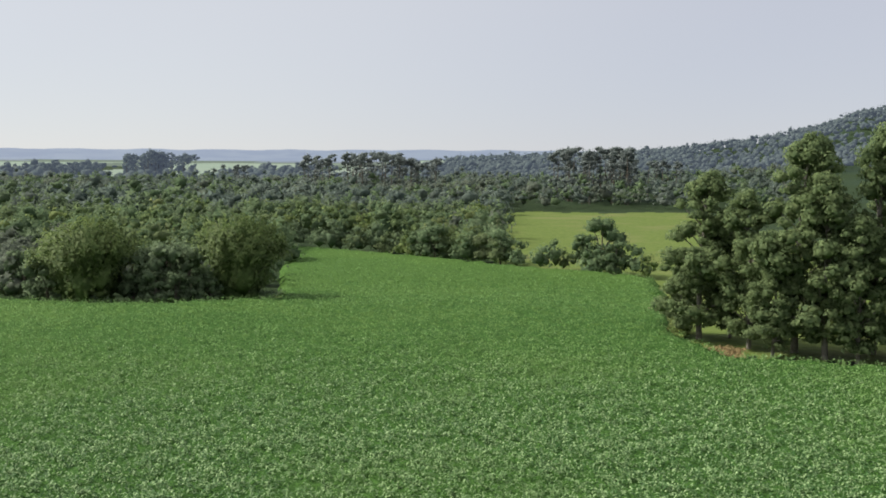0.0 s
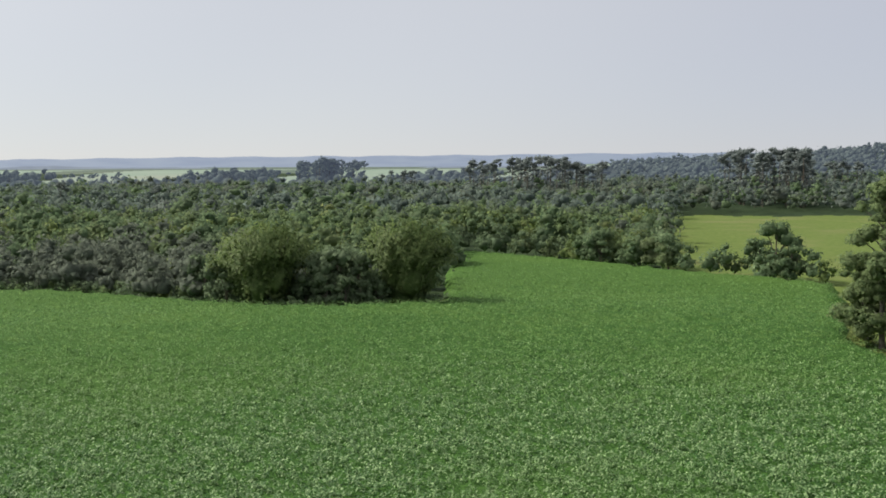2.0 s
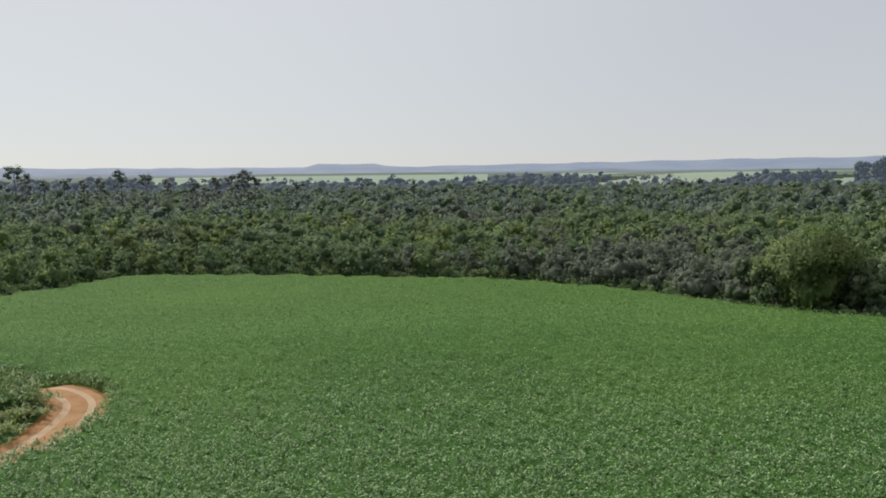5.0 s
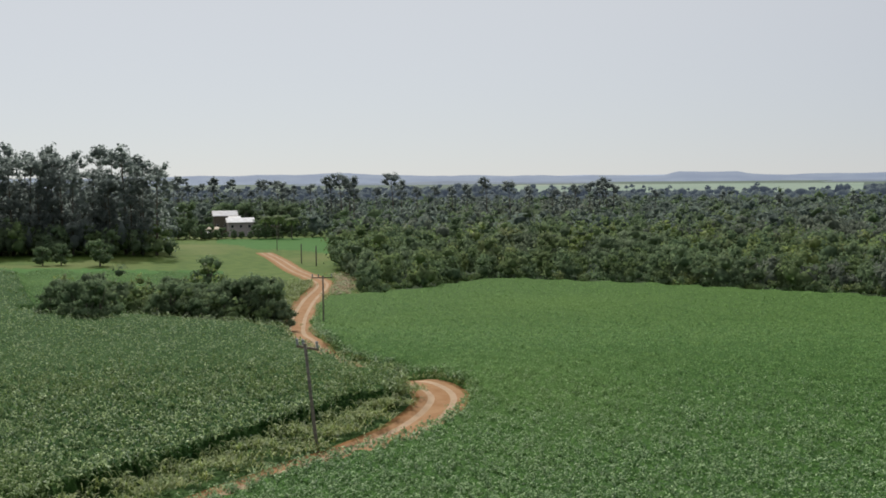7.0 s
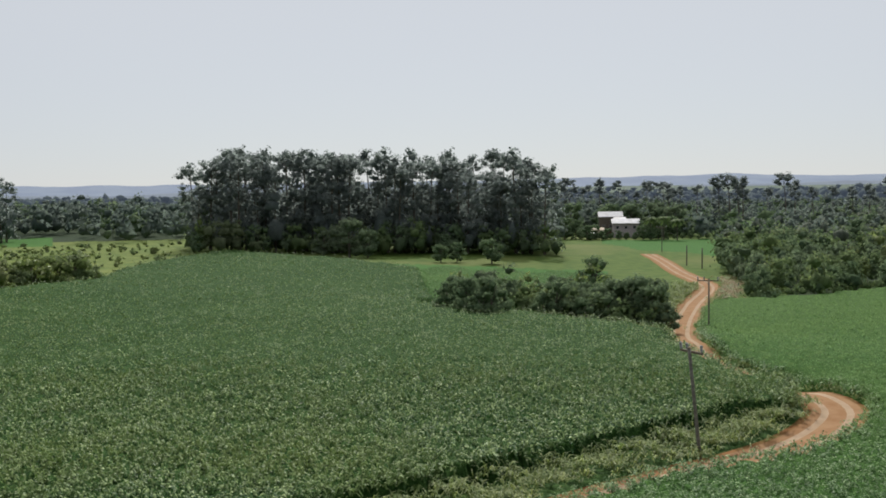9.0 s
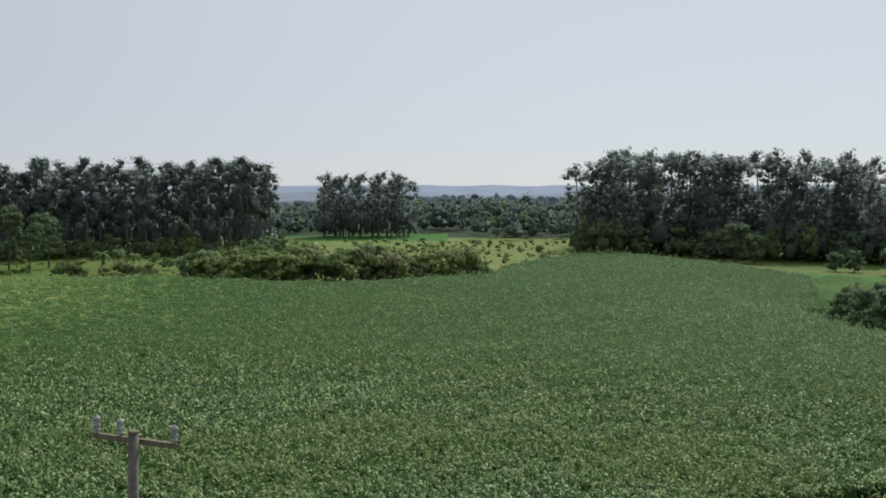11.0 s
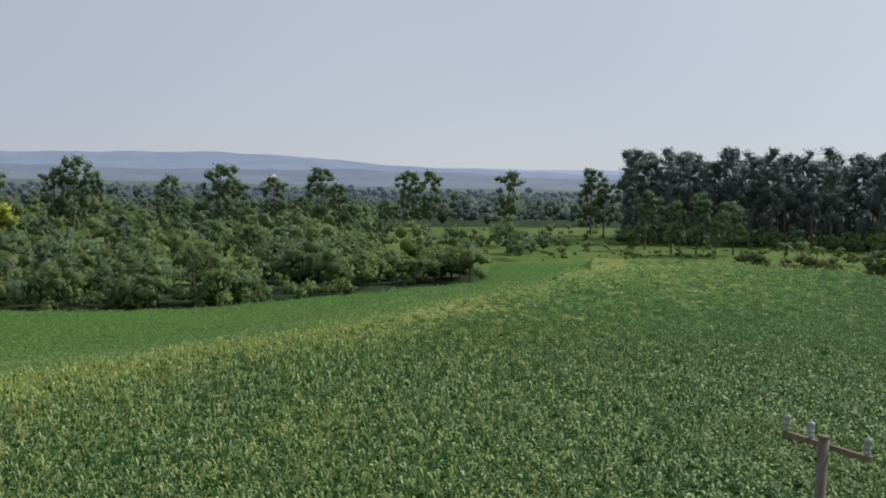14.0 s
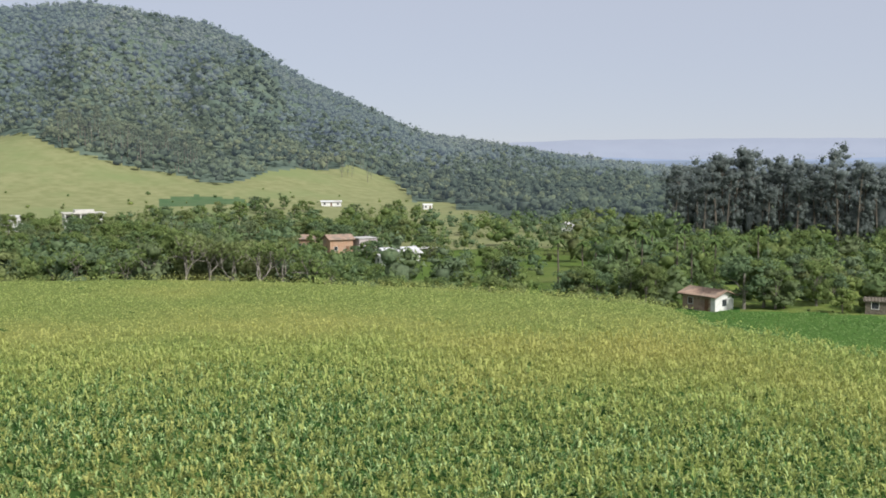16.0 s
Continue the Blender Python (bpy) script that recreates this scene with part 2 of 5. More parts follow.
# painted haze: each farther ridge glows more
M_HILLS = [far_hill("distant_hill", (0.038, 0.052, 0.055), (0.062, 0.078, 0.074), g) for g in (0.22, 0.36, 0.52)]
M_PALEHILL = far_hill("haze_glow_hill", (0.05, 0.06, 0.07), (0.06, 0.07, 0.08), 1.0, (0.265, 0.282, 0.35))
M_STRIP = rough_stuff("dull_green_field", (0.060, 0.105, 0.048), (0.085, 0.130, 0.060), 0.12, 0.03, (0.075, 0.115, 0.055), 0.5, dist=0.3)

# near crops: rare pale leaves paint the sun glints, the dark ones shaded leaves
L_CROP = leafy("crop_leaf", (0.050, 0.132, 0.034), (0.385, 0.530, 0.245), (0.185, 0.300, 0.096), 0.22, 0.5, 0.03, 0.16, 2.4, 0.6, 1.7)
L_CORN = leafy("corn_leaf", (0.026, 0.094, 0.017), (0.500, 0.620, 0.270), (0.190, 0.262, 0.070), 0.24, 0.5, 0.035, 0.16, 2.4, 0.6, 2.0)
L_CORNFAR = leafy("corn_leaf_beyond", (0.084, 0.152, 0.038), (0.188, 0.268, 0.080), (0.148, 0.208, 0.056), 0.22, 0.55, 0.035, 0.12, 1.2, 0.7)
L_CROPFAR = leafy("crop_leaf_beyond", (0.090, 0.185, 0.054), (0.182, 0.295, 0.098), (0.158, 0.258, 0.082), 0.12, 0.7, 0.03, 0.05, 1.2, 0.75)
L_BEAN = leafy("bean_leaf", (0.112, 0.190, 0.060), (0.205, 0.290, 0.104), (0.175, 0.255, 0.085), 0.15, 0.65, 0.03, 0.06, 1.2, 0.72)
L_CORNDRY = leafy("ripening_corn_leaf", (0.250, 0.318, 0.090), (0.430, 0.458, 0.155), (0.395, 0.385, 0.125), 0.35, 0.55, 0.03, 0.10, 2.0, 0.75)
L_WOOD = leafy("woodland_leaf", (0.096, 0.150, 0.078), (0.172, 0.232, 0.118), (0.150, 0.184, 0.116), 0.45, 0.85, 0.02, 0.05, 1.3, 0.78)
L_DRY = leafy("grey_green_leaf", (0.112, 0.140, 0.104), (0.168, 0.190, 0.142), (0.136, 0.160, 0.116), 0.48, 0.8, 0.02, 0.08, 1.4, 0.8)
# haze painted into the far woods: paler, bluer greens; L_BACK also glows
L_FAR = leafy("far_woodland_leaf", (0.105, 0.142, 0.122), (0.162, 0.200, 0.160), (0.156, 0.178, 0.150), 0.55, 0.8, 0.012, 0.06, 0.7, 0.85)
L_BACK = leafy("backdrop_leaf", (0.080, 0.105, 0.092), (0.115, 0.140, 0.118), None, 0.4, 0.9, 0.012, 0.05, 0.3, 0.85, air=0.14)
# haze painted on the mountain: a blue glow, strongest in L_MOUNTFAR
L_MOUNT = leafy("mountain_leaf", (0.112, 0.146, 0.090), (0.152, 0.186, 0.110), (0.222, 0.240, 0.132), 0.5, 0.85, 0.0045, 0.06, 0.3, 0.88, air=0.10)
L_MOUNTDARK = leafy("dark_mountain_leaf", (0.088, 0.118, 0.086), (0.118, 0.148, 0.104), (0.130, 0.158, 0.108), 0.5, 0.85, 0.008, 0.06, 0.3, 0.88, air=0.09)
L_MOUNTFAR = leafy("haze_glow_mountain_leaf", (0.104, 0.134, 0.096), (0.134, 0.162, 0.112), (0.185, 0.200, 0.130), 0.45, 0.9, 0.005, 0.04, 0.25, 0.88, air=0.25)
# glaucous grove leaves, painted paler still to stand in for haze
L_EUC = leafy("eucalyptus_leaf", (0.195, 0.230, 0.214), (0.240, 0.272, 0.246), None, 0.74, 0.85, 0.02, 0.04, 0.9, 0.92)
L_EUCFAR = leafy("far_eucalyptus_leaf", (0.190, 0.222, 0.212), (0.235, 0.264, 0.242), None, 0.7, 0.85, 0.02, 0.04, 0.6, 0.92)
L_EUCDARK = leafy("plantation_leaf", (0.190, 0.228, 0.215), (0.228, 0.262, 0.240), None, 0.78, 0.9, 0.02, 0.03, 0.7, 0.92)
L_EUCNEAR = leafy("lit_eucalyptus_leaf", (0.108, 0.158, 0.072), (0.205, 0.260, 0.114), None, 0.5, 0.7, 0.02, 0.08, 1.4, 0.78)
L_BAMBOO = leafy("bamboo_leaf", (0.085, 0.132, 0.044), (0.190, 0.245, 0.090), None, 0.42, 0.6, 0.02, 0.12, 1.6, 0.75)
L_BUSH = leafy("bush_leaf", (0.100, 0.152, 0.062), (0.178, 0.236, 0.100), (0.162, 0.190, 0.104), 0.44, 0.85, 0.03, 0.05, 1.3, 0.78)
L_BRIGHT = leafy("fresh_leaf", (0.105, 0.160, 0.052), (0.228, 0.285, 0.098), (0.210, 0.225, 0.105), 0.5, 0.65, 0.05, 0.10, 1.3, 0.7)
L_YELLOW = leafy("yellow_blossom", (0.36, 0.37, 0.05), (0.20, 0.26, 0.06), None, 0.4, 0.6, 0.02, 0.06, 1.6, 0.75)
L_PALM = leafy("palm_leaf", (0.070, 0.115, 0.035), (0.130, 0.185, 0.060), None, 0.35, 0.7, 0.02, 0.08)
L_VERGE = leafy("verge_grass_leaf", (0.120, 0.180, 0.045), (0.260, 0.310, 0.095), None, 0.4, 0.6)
L_REED = leafy("dry_reed_leaf", (0.22, 0.17, 0.08), (0.30, 0.22, 0.10), None, 0.3, 0.7)
M_BARK = rough_stuff("bark", (0.10, 0.085, 0.065), (0.18, 0.16, 0.13), 3.0, None, None, 0.6, dist=0.05)
M_PALEBARK = rough_stuff("pale_bark", (0.15, 0.135, 0.11), (0.25, 0.23, 0.195), 2.0, None, None, 0.4, dist=0.05)
M_POLE = rough_stuff("weathered_pole", (0.125, 0.115, 0.095), (0.20, 0.185, 0.155), 4.0, None, None, 0.4, dist=0.02)
M_ARM = rough_stuff("weathered_arm", (0.150, 0.122, 0.092), (0.215, 0.180, 0.138), 5.0, None, None, 0.4, dist=0.02)
M_INSUL = rough_stuff("grey_insulator", (0.27, 0.28, 0.28), (0.40, 0.41, 0.41), 5.0, None, None, 0.1, 0.3)
M_WHITE = rough_stuff("white_wall", (0.62, 0.61, 0.58), (0.70, 0.69, 0.67), 0.8, 3.0, (0.54, 0.52, 0.48), 0.1)
M_CREAM = rough_stuff("cream_wall", (0.56, 0.47, 0.36), (0.62, 0.54, 0.43), 0.8, None, None, 0.1)
M_PINK = rough_stuff("pink_grey_wall", (0.40, 0.345, 0.345), (0.48, 0.42, 0.41), 0.8, None, None, 0.1)
M_BRICK = rough_stuff("orange_wall", (0.36, 0.22, 0.145), (0.43, 0.29, 0.20), 1.2, 0.5, (0.30, 0.235, 0.19), 0.2)
M_TILE = rough_stuff("clay_roof", (0.24, 0.165, 0.125), (0.34, 0.25, 0.19), 1.5, 0.5, (0.20, 0.165, 0.135), 0.5, dist=0.05)
M_METAL = rough_stuff("pale_sheet_roof", (0.50, 0.50, 0.51), (0.60, 0.60, 0.60), 0.6, 0.2, (0.44, 0.42, 0.40), 0.2, 0.5)
M_GREYROOF = rough_stuff("grey_fibre_roof", (0.36, 0.35, 0.34), (0.45, 0.44, 0.42), 0.8, None, None, 0.3)
M_DARK = rough_stuff("dark_glass", (0.03, 0.035, 0.04), (0.05, 0.055, 0.06), 1.0, None, None, 0.05, 0.25)
M_DOOR = rough_stuff("brown_door", (0.14, 0.08, 0.05), (0.18, 0.11, 0.07), 3.0, None, None, 0.2, 0.6)


# ---------------------------------------------------------------- mesh helpers
def tri_mesh(name, verts, tris, mats, index=None, smooth_faces=False, normals=None):
    me = bpy.data.meshes.new(name)
    n, k = len(verts), len(tris)
    me.vertices.add(n)
    me.vertices.foreach_set("co", np.asarray(verts, np.float32).ravel())
    me.loops.add(3 * k)
    me.loops.foreach_set("vertex_index", np.asarray(tris, np.int32).ravel())
    me.polygons.add(k)
    me.polygons.foreach_set("loop_start", np.arange(0, 3 * k, 3, dtype=np.int32))
    me.polygons.foreach_set("loop_total", np.full(k, 3, np.int32))
    for m in mats:
        me.materials.append(m)
    if index is not None:
        me.polygons.foreach_set("material_index", np.asarray(index, np.int32))
    me.polygons.foreach_set("use_smooth", np.full(k, smooth_faces))
    me.update(calc_edges=True)
    me.validate()
    if normals is not None:
        me.normals_split_custom_set_from_vertices(np.asarray(normals, np.float32))
    return me


class Soup:
    """Gathers triangles for one mesh."""

    def __init__(self):
        self.v, self.t, self.m, self.nrm, self.n, self.soft = [], [], [], [], 0, False

    def add(self, v, t, mat=0, nrm=None):
        """nrm: a normal for each corner point; without it the faces' own."""
        if len(v) == 0:
            return
        self.v.append(np.asarray(v, float))
        self.nrm.append(np.zeros((len(v), 3)) if nrm is None else nrm)
        self.soft |= nrm is not None
        self.t.append(np.asarray(t, int) + self.n)
        self.m.append(np.broadcast_to(mat, (len(t),)))
        self.n += len(v)

    def mesh(self, name, mats, smooth_faces=True):
        v, t = np.concatenate(self.v), np.concatenate(self.t)
        return tri_mesh(name, v, t, mats, np.concatenate(self.m), smooth_faces, np.concatenate(self.nrm) if self.soft else None)

    def copy_in(self, other, turn, at, mat):
        """Another soup, turned, scaled and set down at a place."""
        nrm = np.concatenate(other.nrm) @ turn.T
        self.add(np.concatenate(other.v) @ turn.T + at, np.concatenate(other.t), mat, unit(nrm) * (np.linalg.norm(nrm, axis=1, keepdims=True) > 1e-6))


def unit(v):
    return v / np.maximum(np.linalg.norm(v, axis=-1, keepdims=True), 1e-9)


def leaf_cards(c, nrm, size, width=0.55, bend=0.25):
    """One bent rhombus per centre."""
    n = len(c)
    t = unit(np.cross(nrm, rng.normal(size=(n, 3))))
    b = np.cross(nrm, t)
    s = np.broadcast_to(np.asarray(size, float), (n,))[:, None]
    v = np.stack([c - t * s - nrm * s * bend, c + b * s * width, c + t * s - nrm * s * bend, c - b * s * width], 1).reshape(-1, 3)
    k = np.arange(n)[:, None] * 4
    return v, np.concatenate([k + np.array([[0, 3, 1]]), k + np.array([[1, 3, 2]])])


def sprays(c, nrm, size):
    """One pointed leaf spray per centre."""
    n = len(c)
    t = unit(np.cross(nrm, rng.normal(size=(n, 3))))
    b = np.cross(nrm, t)
    s = np.broadcast_to(np.asarray(size, float), (n,))[:, None]
    v = np.stack([c - t * s, c + t * s * 0.6 + b * s * 0.75, c + t * s * 0.6 - b * s * 0.75], 1).reshape(-1, 3)
    return v, np.arange(3 * n).reshape(-1, 3)[:, [0, 2, 1]]


def ico(level=1):
    bm = bmesh.new()
    bmesh.ops.create_icosphere(bm, subdivisions=level, radius=1)
    v = np.array([q.co for q in bm.verts])
    t = np.array([[q.index for q in f.verts] for f in bm.faces])
    bm.free()
    return v, t


ICO1, ICO2 = ico(1), ico(2)


def lobes(soup, c, r, per, size, mat=0, core=0.9, hull=ICO1, squash=0.8, out=1.2, spread=(0.82, 1.14)):
    """Leafy lobes: an uneven core each, with leaf sprays over it that lie along its rounded form. c: centres, r: radii."""
    c, r = np.asarray(c, float), np.asarray(r, float)
    n = len(c)
    hv, ht = hull
    squash = np.stack([rng.uniform(0.78, 1.25, n), rng.uniform(0.78, 1.25, n), squash * rng.uniform(0.75, 1.25, n)], -1)[:, None]
    jit = core * (0.97 + (0.27 if len(hv) < 20 else 0.15) * rng.normal(size=(n, len(hv))).clip(-1.6, 1.6))
    v = hv[None] * jit[..., None] * r[:, None, None] * squash + c[:, None]
    t = ht[None] + (np.arange(n) * len(hv))[:, None, None]
    many = np.ndim(mat) > 0
    soup.add(v.reshape(-1, 3), t.reshape(-1, 3), np.repeat(mat, len(ht)) if many else mat)
    if per:
        d = unit(rng.normal(size=(n, per, 3)))
        d[..., 2] = np.where(d[..., 2] < -0.35, -d[..., 2], d[..., 2])
        rad = r[:, None, None] * rng.uniform(*spread, size=(n, per, 1))
        p = (c[:, None] + d * rad * squash).reshape(-1, 3)
        nn = unit(d * out + rng.normal(size=d.shape) * 0.55)
        s = np.repeat(r * size, per) * rng.uniform(0.6, 1.3, n * per)
        soft = np.repeat(unit(d * 0.8 + nn * 0.38 + np.array([0, 0, 0.15])).reshape(-1, 3), 3, 0)
        v, t = sprays(p, nn.reshape(-1, 3), s)
        soup.add(v, t, np.repeat(mat, per) if many else mat, soft)


def tube(soup, pts, radii, sides=6, mat=0):
    pts = np.asarray(pts, float)
    n = len(pts)
    tan = unit(np.gradient(pts, axis=0))
    a = unit(np.cross(tan, np.array([0.31, 0.95, 0.05])))
    b = np.cross(tan, a)
    ang = np.linspace(0, 2 * np.pi, sides, endpoint=False)
    v = pts[:, None] + np.asarray(radii)[:, None, None] * (np.cos(ang)[None, :, None] * a[:, None] + np.sin(ang)[None, :, None] * b[:, None])
    t = []
    for i in range(n - 1):
        for j in range(sides):
            k = (j + 1) % sides
            p, q, r_, s = i * sides + j, i * sides + k, (i + 1) * sides + k, (i + 1) * sides + j
            t += [(p, q, r_), (p, r_, s)]
    v = np.concatenate([v.reshape(-1, 3), pts[-1:]])
    t += [((n - 1) * sides + j, (n - 1) * sides + (j + 1) % sides, n * sides) for j in range(sides)]
    soup.add(v, t, mat)


def holder(name):
    ob = new(name)
    ob.empty_display_size = 0.3
    return ob


def part(name, data, parent, label=""):
    ob = new(name, data)
    ob.parent = parent
    return tagged(ob, label)


def box(soup, lo, hi, mat=0):
    x0, y0, z0 = lo
    x1, y1, z1 = hi
    v = [(x0, y0, z0), (x1, y0, z0), (x1, y1, z0), (x0, y1, z0), (x0, y0, z1), (x1, y0, z1), (x1, y1, z1), (x0, y1, z1)]
    q = [(0, 3, 2, 1), (4, 5, 6, 7), (0, 1, 5, 4), (1, 2, 6, 5), (2, 3, 7, 6), (3, 0, 4, 7)]
    soup.add(v, [(a, b, c) for a, b, c, d in q] + [(a, c, d) for a, b, c, d in q], mat)


# ---------------------------------------------------------------- ground
def far_open(az, d):
    """The pale fields far off between the woods."""
    return (d > 930) & (d < 1900) & (((az > 4) & (az < 32) & (np.sin(az * 0.55 + d * 0.005) > -0.55)) | ((az > 36) & (az < 54) & (d > 1150)) | ((az > -3) & (az < 2) & (d > 1300)))


def pasture_limit(az):
    """How far up the hillside the open pasture reaches."""
    return np.interp(az, [205, 209.5, 211, 214.6, 215.2, 216.4, 218.3, 220.1, 221.6, 222.8, 224, 225.4, 227, 229, 230.4, 232.2, 234, 236, 245, 262, 300],
                     [440, 450, 560, 600, 700, 776, 766, 734, 710, 684, 652, 636, 658, 670, 680, 696, 730, 790, 830, 800, 560])


def zone(az, d):
    """Which cover lies at that bearing and distance: an index into the ground's materials."""
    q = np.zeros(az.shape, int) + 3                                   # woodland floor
    wob = 6 * np.sin(az * 0.9) + 4 * np.sin(az * 2.3 + 1)
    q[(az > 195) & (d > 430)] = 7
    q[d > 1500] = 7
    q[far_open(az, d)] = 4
    q[(az > 61.5) & (az < 93) & (d > 140) & (d < 480)] = 2
    q[(az > -14) & (az < -3.2) & (d > 170) & (d < 440 + wob)] = 1
    q[(az > -35) & (az < -12) & (d > 110) & (d < 300)] = 1
    q[(az > 66) & (az < 84) & (d > 262 + wob) & (d < 336 + wob * 0.5)] = 2
    q[(az > 62) & (az < 74) & (d >= 410) & (d < 480)] = 2
    q[(az > 63.4) & (az < 70.2) & (d > np.interp(az, [64.3, 65.6, 69.9], [290, 306, 398]) + 0.6 * wob) & (d < 426)] = 5
    q[(az > 61) & (az < 65.2) & (d > 215) & (d < 334)] = 6
    q[(az > 70) & (az < 82) & (d > 165) & (d < 275)] = 5
    q[(az > 84) & (az < 119) & (d > 180) & (d < 420)] = 6
    q[(az > 99) & (az < 109) & (d > 385) & (d < 450)] = 5
    q[(az > 107) & (az < 146) & (d > 220) & (d < 420 + wob)] = 2
    q[(az > 146) & (az < 160) & (d > 205) & (d < 215)] = 2
    q[(az > 176) & (az < 205) & (d > 150) & (d < 215 + wob)] = 6
    q[(az > 198) & (az < 250) & (d > 160) & (d < 330)] = 2
    q[(az > 140) & (az < 210) & (d > 225) & (d < 430)] = 2
    q[(az > 206) & (az < 300) & (d >= 330) & (d < pasture_limit(az) + 12)] = 8
    q[(az > 212.4) & (az < 215.0) & (d >= 330) & (d < 645)] = 8
    q[(az > 223.2 + 0.02 * (d - 560)) & (az < 228.4) & (d > 572 + 5 * np.sin(az * 1.4)) & (d < 606 + 6 * np.sin(az * 2.2))] = 10
    q[(az > 206.9) & (az < 208.7) & (d > 212) & (d < 300)] = 2
    q[d < table(EDGE, az) + 1.0] = 5
    q[(d < table(EDGE, az) + 1.0) & (d < 118 + 14 * np.sin(az * 1.3))] = 0
    q[(az > 77.8) & (az < 80.9) & (d > 171) & (d < 183)] = 9
    near = d < 420
    rd = np.full(az.shape, 99.0)
    x, y = polar(az[near], d[near])
    rd[near] = np.abs(road_side(x, y))
    q[(rd < 16) & (d > 140)] = 2
    return q


def build_ground():
    azs = np.concatenate([np.arange(-35, 60, 0.5), np.arange(60, 84, 0.3), np.arange(84, 205, 1.1), np.arange(205, 238, 0.3), np.arange(238, 325, 0.9)])
    ds = np.concatenate([np.linspace(0.0, 60, 16, endpoint=False), np.geomspace(60, 200, 40, endpoint=False), np.arange(200, 460, 3.5), np.geomspace(460, 800, 44, endpoint=False), np.geomspace(800, 4900, 60)])
    A, D = np.meshgrid(azs, ds)
    x, y = polar(A, D)
    z = ground_z(x, y)
    v = np.stack([x, y, z], -1).reshape(-1, 3)
    na, nd = len(azs), len(ds)
    i, j = np.meshgrid(np.arange(nd - 1), np.arange(na), indexing="ij")
    k = (j + 1) % na
    a, b, c, e = i * na + j, i * na + k, (i + 1) * na + k, (i + 1) * na + j
    tris = np.concatenate([np.stack([a, c, b], -1).reshape(-1, 3), np.stack([a, e, c], -1).reshape(-1, 3)])
    wide = np.diff(azs, append=325.0)[None] / 2
    zi = zone(A[:-1] + wide, (D[:-1] + D[1:]) / 2 + 2.0 * np.sin(A[:-1] * 2.7) + 1.5 * np.sin(A[:-1] * 6.1)).reshape(-1)
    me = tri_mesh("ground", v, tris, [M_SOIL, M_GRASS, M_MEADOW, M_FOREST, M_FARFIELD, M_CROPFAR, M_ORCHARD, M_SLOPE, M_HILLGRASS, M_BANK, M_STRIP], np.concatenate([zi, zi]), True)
    tagged(new("ground", me), "rolling farmland with green crop fields, pasture and woodland floor", "ground", kind="structure")


build_ground()


def build_road():
    tang = unit(np.gradient(road_line, axis=0))
    side = np.stack([-tang[:, 1], tang[:, 0]], -1)
    offs = np.array([-2.9, -2.2, -1.4, -0.75, 0, 0.75, 1.4, 2.2, 2.9])
    lift = np.array([0.02, 0.12, 0.09, 0.05, 0.11, 0.05, 0.09, 0.12, 0.02])
    wob = 0.25 * np.sin(np.arange(len(road_line)) * 0.21)[:, None] + 0.15 * np.sin(np.arange(len(road_line)) * 0.57)[:, None]
    bearing = np.degrees(np.arctan2(-road_line[:, 0], road_line[:, 1]))
    tight = np.interp(bearing, [59.5, 62.5, 66], [1.0, 0.6, 0.3]) * (np.hypot(*road_line.T) < 100) + (np.hypot(*road_line.T) >= 100)
    into = np.where(np.sign((-road_line * side).sum(1))[:, None] * offs > 0, tight[:, None], 1.0)      # the crop has grown over its near side
    p = road_line[:, None] + side[:, None] * (offs * into * (1 + 0.06 * wob))[..., None]
    z = ground_z(p[..., 0], p[..., 1]) + lift
    v = np.concatenate([p, z[..., None]], -1).reshape(-1, 3)
    n, m = len(road_line), len(offs)
    t = []
    for i in range(n - 1):
        for j in range(m - 1):
            a, b, c, d = i * m + j, i * m + j + 1, (i + 1) * m + j + 1, (i + 1) * m + j
            t += [(a, c, b), (a, d, c)]
    me = tri_mesh("road", v, t, [M_DIRT, M_TRACK, M_EDGE], np.tile(np.repeat([2, 0, 1, 0, 0, 1, 0, 2], 2), n - 1), True)
    tagged(new("road", me), "winding red dirt farm road with wheel tracks", "dirt road", kind="structure")


build_road()


def build_far_hills():
    prof = [(-35, 0.5), (-4, 0.5), (2, 0.47), (10, 0.40), (22, 0.34), (30, 0.24), (38, 0.14), (41.5, 0.12), (42.2, 0.3), (45.2, 0.3), (46, 0.1), (60, 0.2), (63, 0.35), (66, 0.3), (74, 0.2), (90, 0.15), (104, 0.2), (115, 0.05),
            (128, -0.05), (138, 0.1), (143, 0.45), (148, 0.62), (153, 0.5), (160, 0.3), (166, 0.3), (172, 0.4), (176, 0.1), (182, -0.1), (200, 0.0), (240, 0.2)]
    az = np.arange(-35, 325, 0.2)
    n = len(az)
    for d, kind in ((2300, 0), (3300, 1), (4400, 2)):
        ragged = np.convolve(rng.normal(0, 1, n), np.ones(3) / 3, "same")
        if kind == 0:
            e = -0.24 + 0.10 * np.sin(az * 0.23 + 1) + 0.04 * np.sin(az * 0.9) + 0.02 * ragged
        elif kind == 1:
            e = table(prof, az) + 0.025 * np.sin(az * 1.7) + 0.012 * ragged
        else:
            e = 0.12 + 0.05 * np.sin(az * 0.31) + 0.03 * np.sin(az * 0.9) + 0.006 * ragged
        lines = []
        for f, h in ((0.72, 0.0), (0.86, 0.3), (0.95, 0.75), (0.985, 0.97), (1.0, 1.0), (1.02, 0.0)):
            x, y = polar(az, d * f)
            top = EYE + d * np.tan(np.radians(e))
            lines.append(np.stack([x, y, -28 + (top + 28) * h], -1))
        t = []
        for i in range(5):
            for j in range(n):
                k = (j + 1) % n
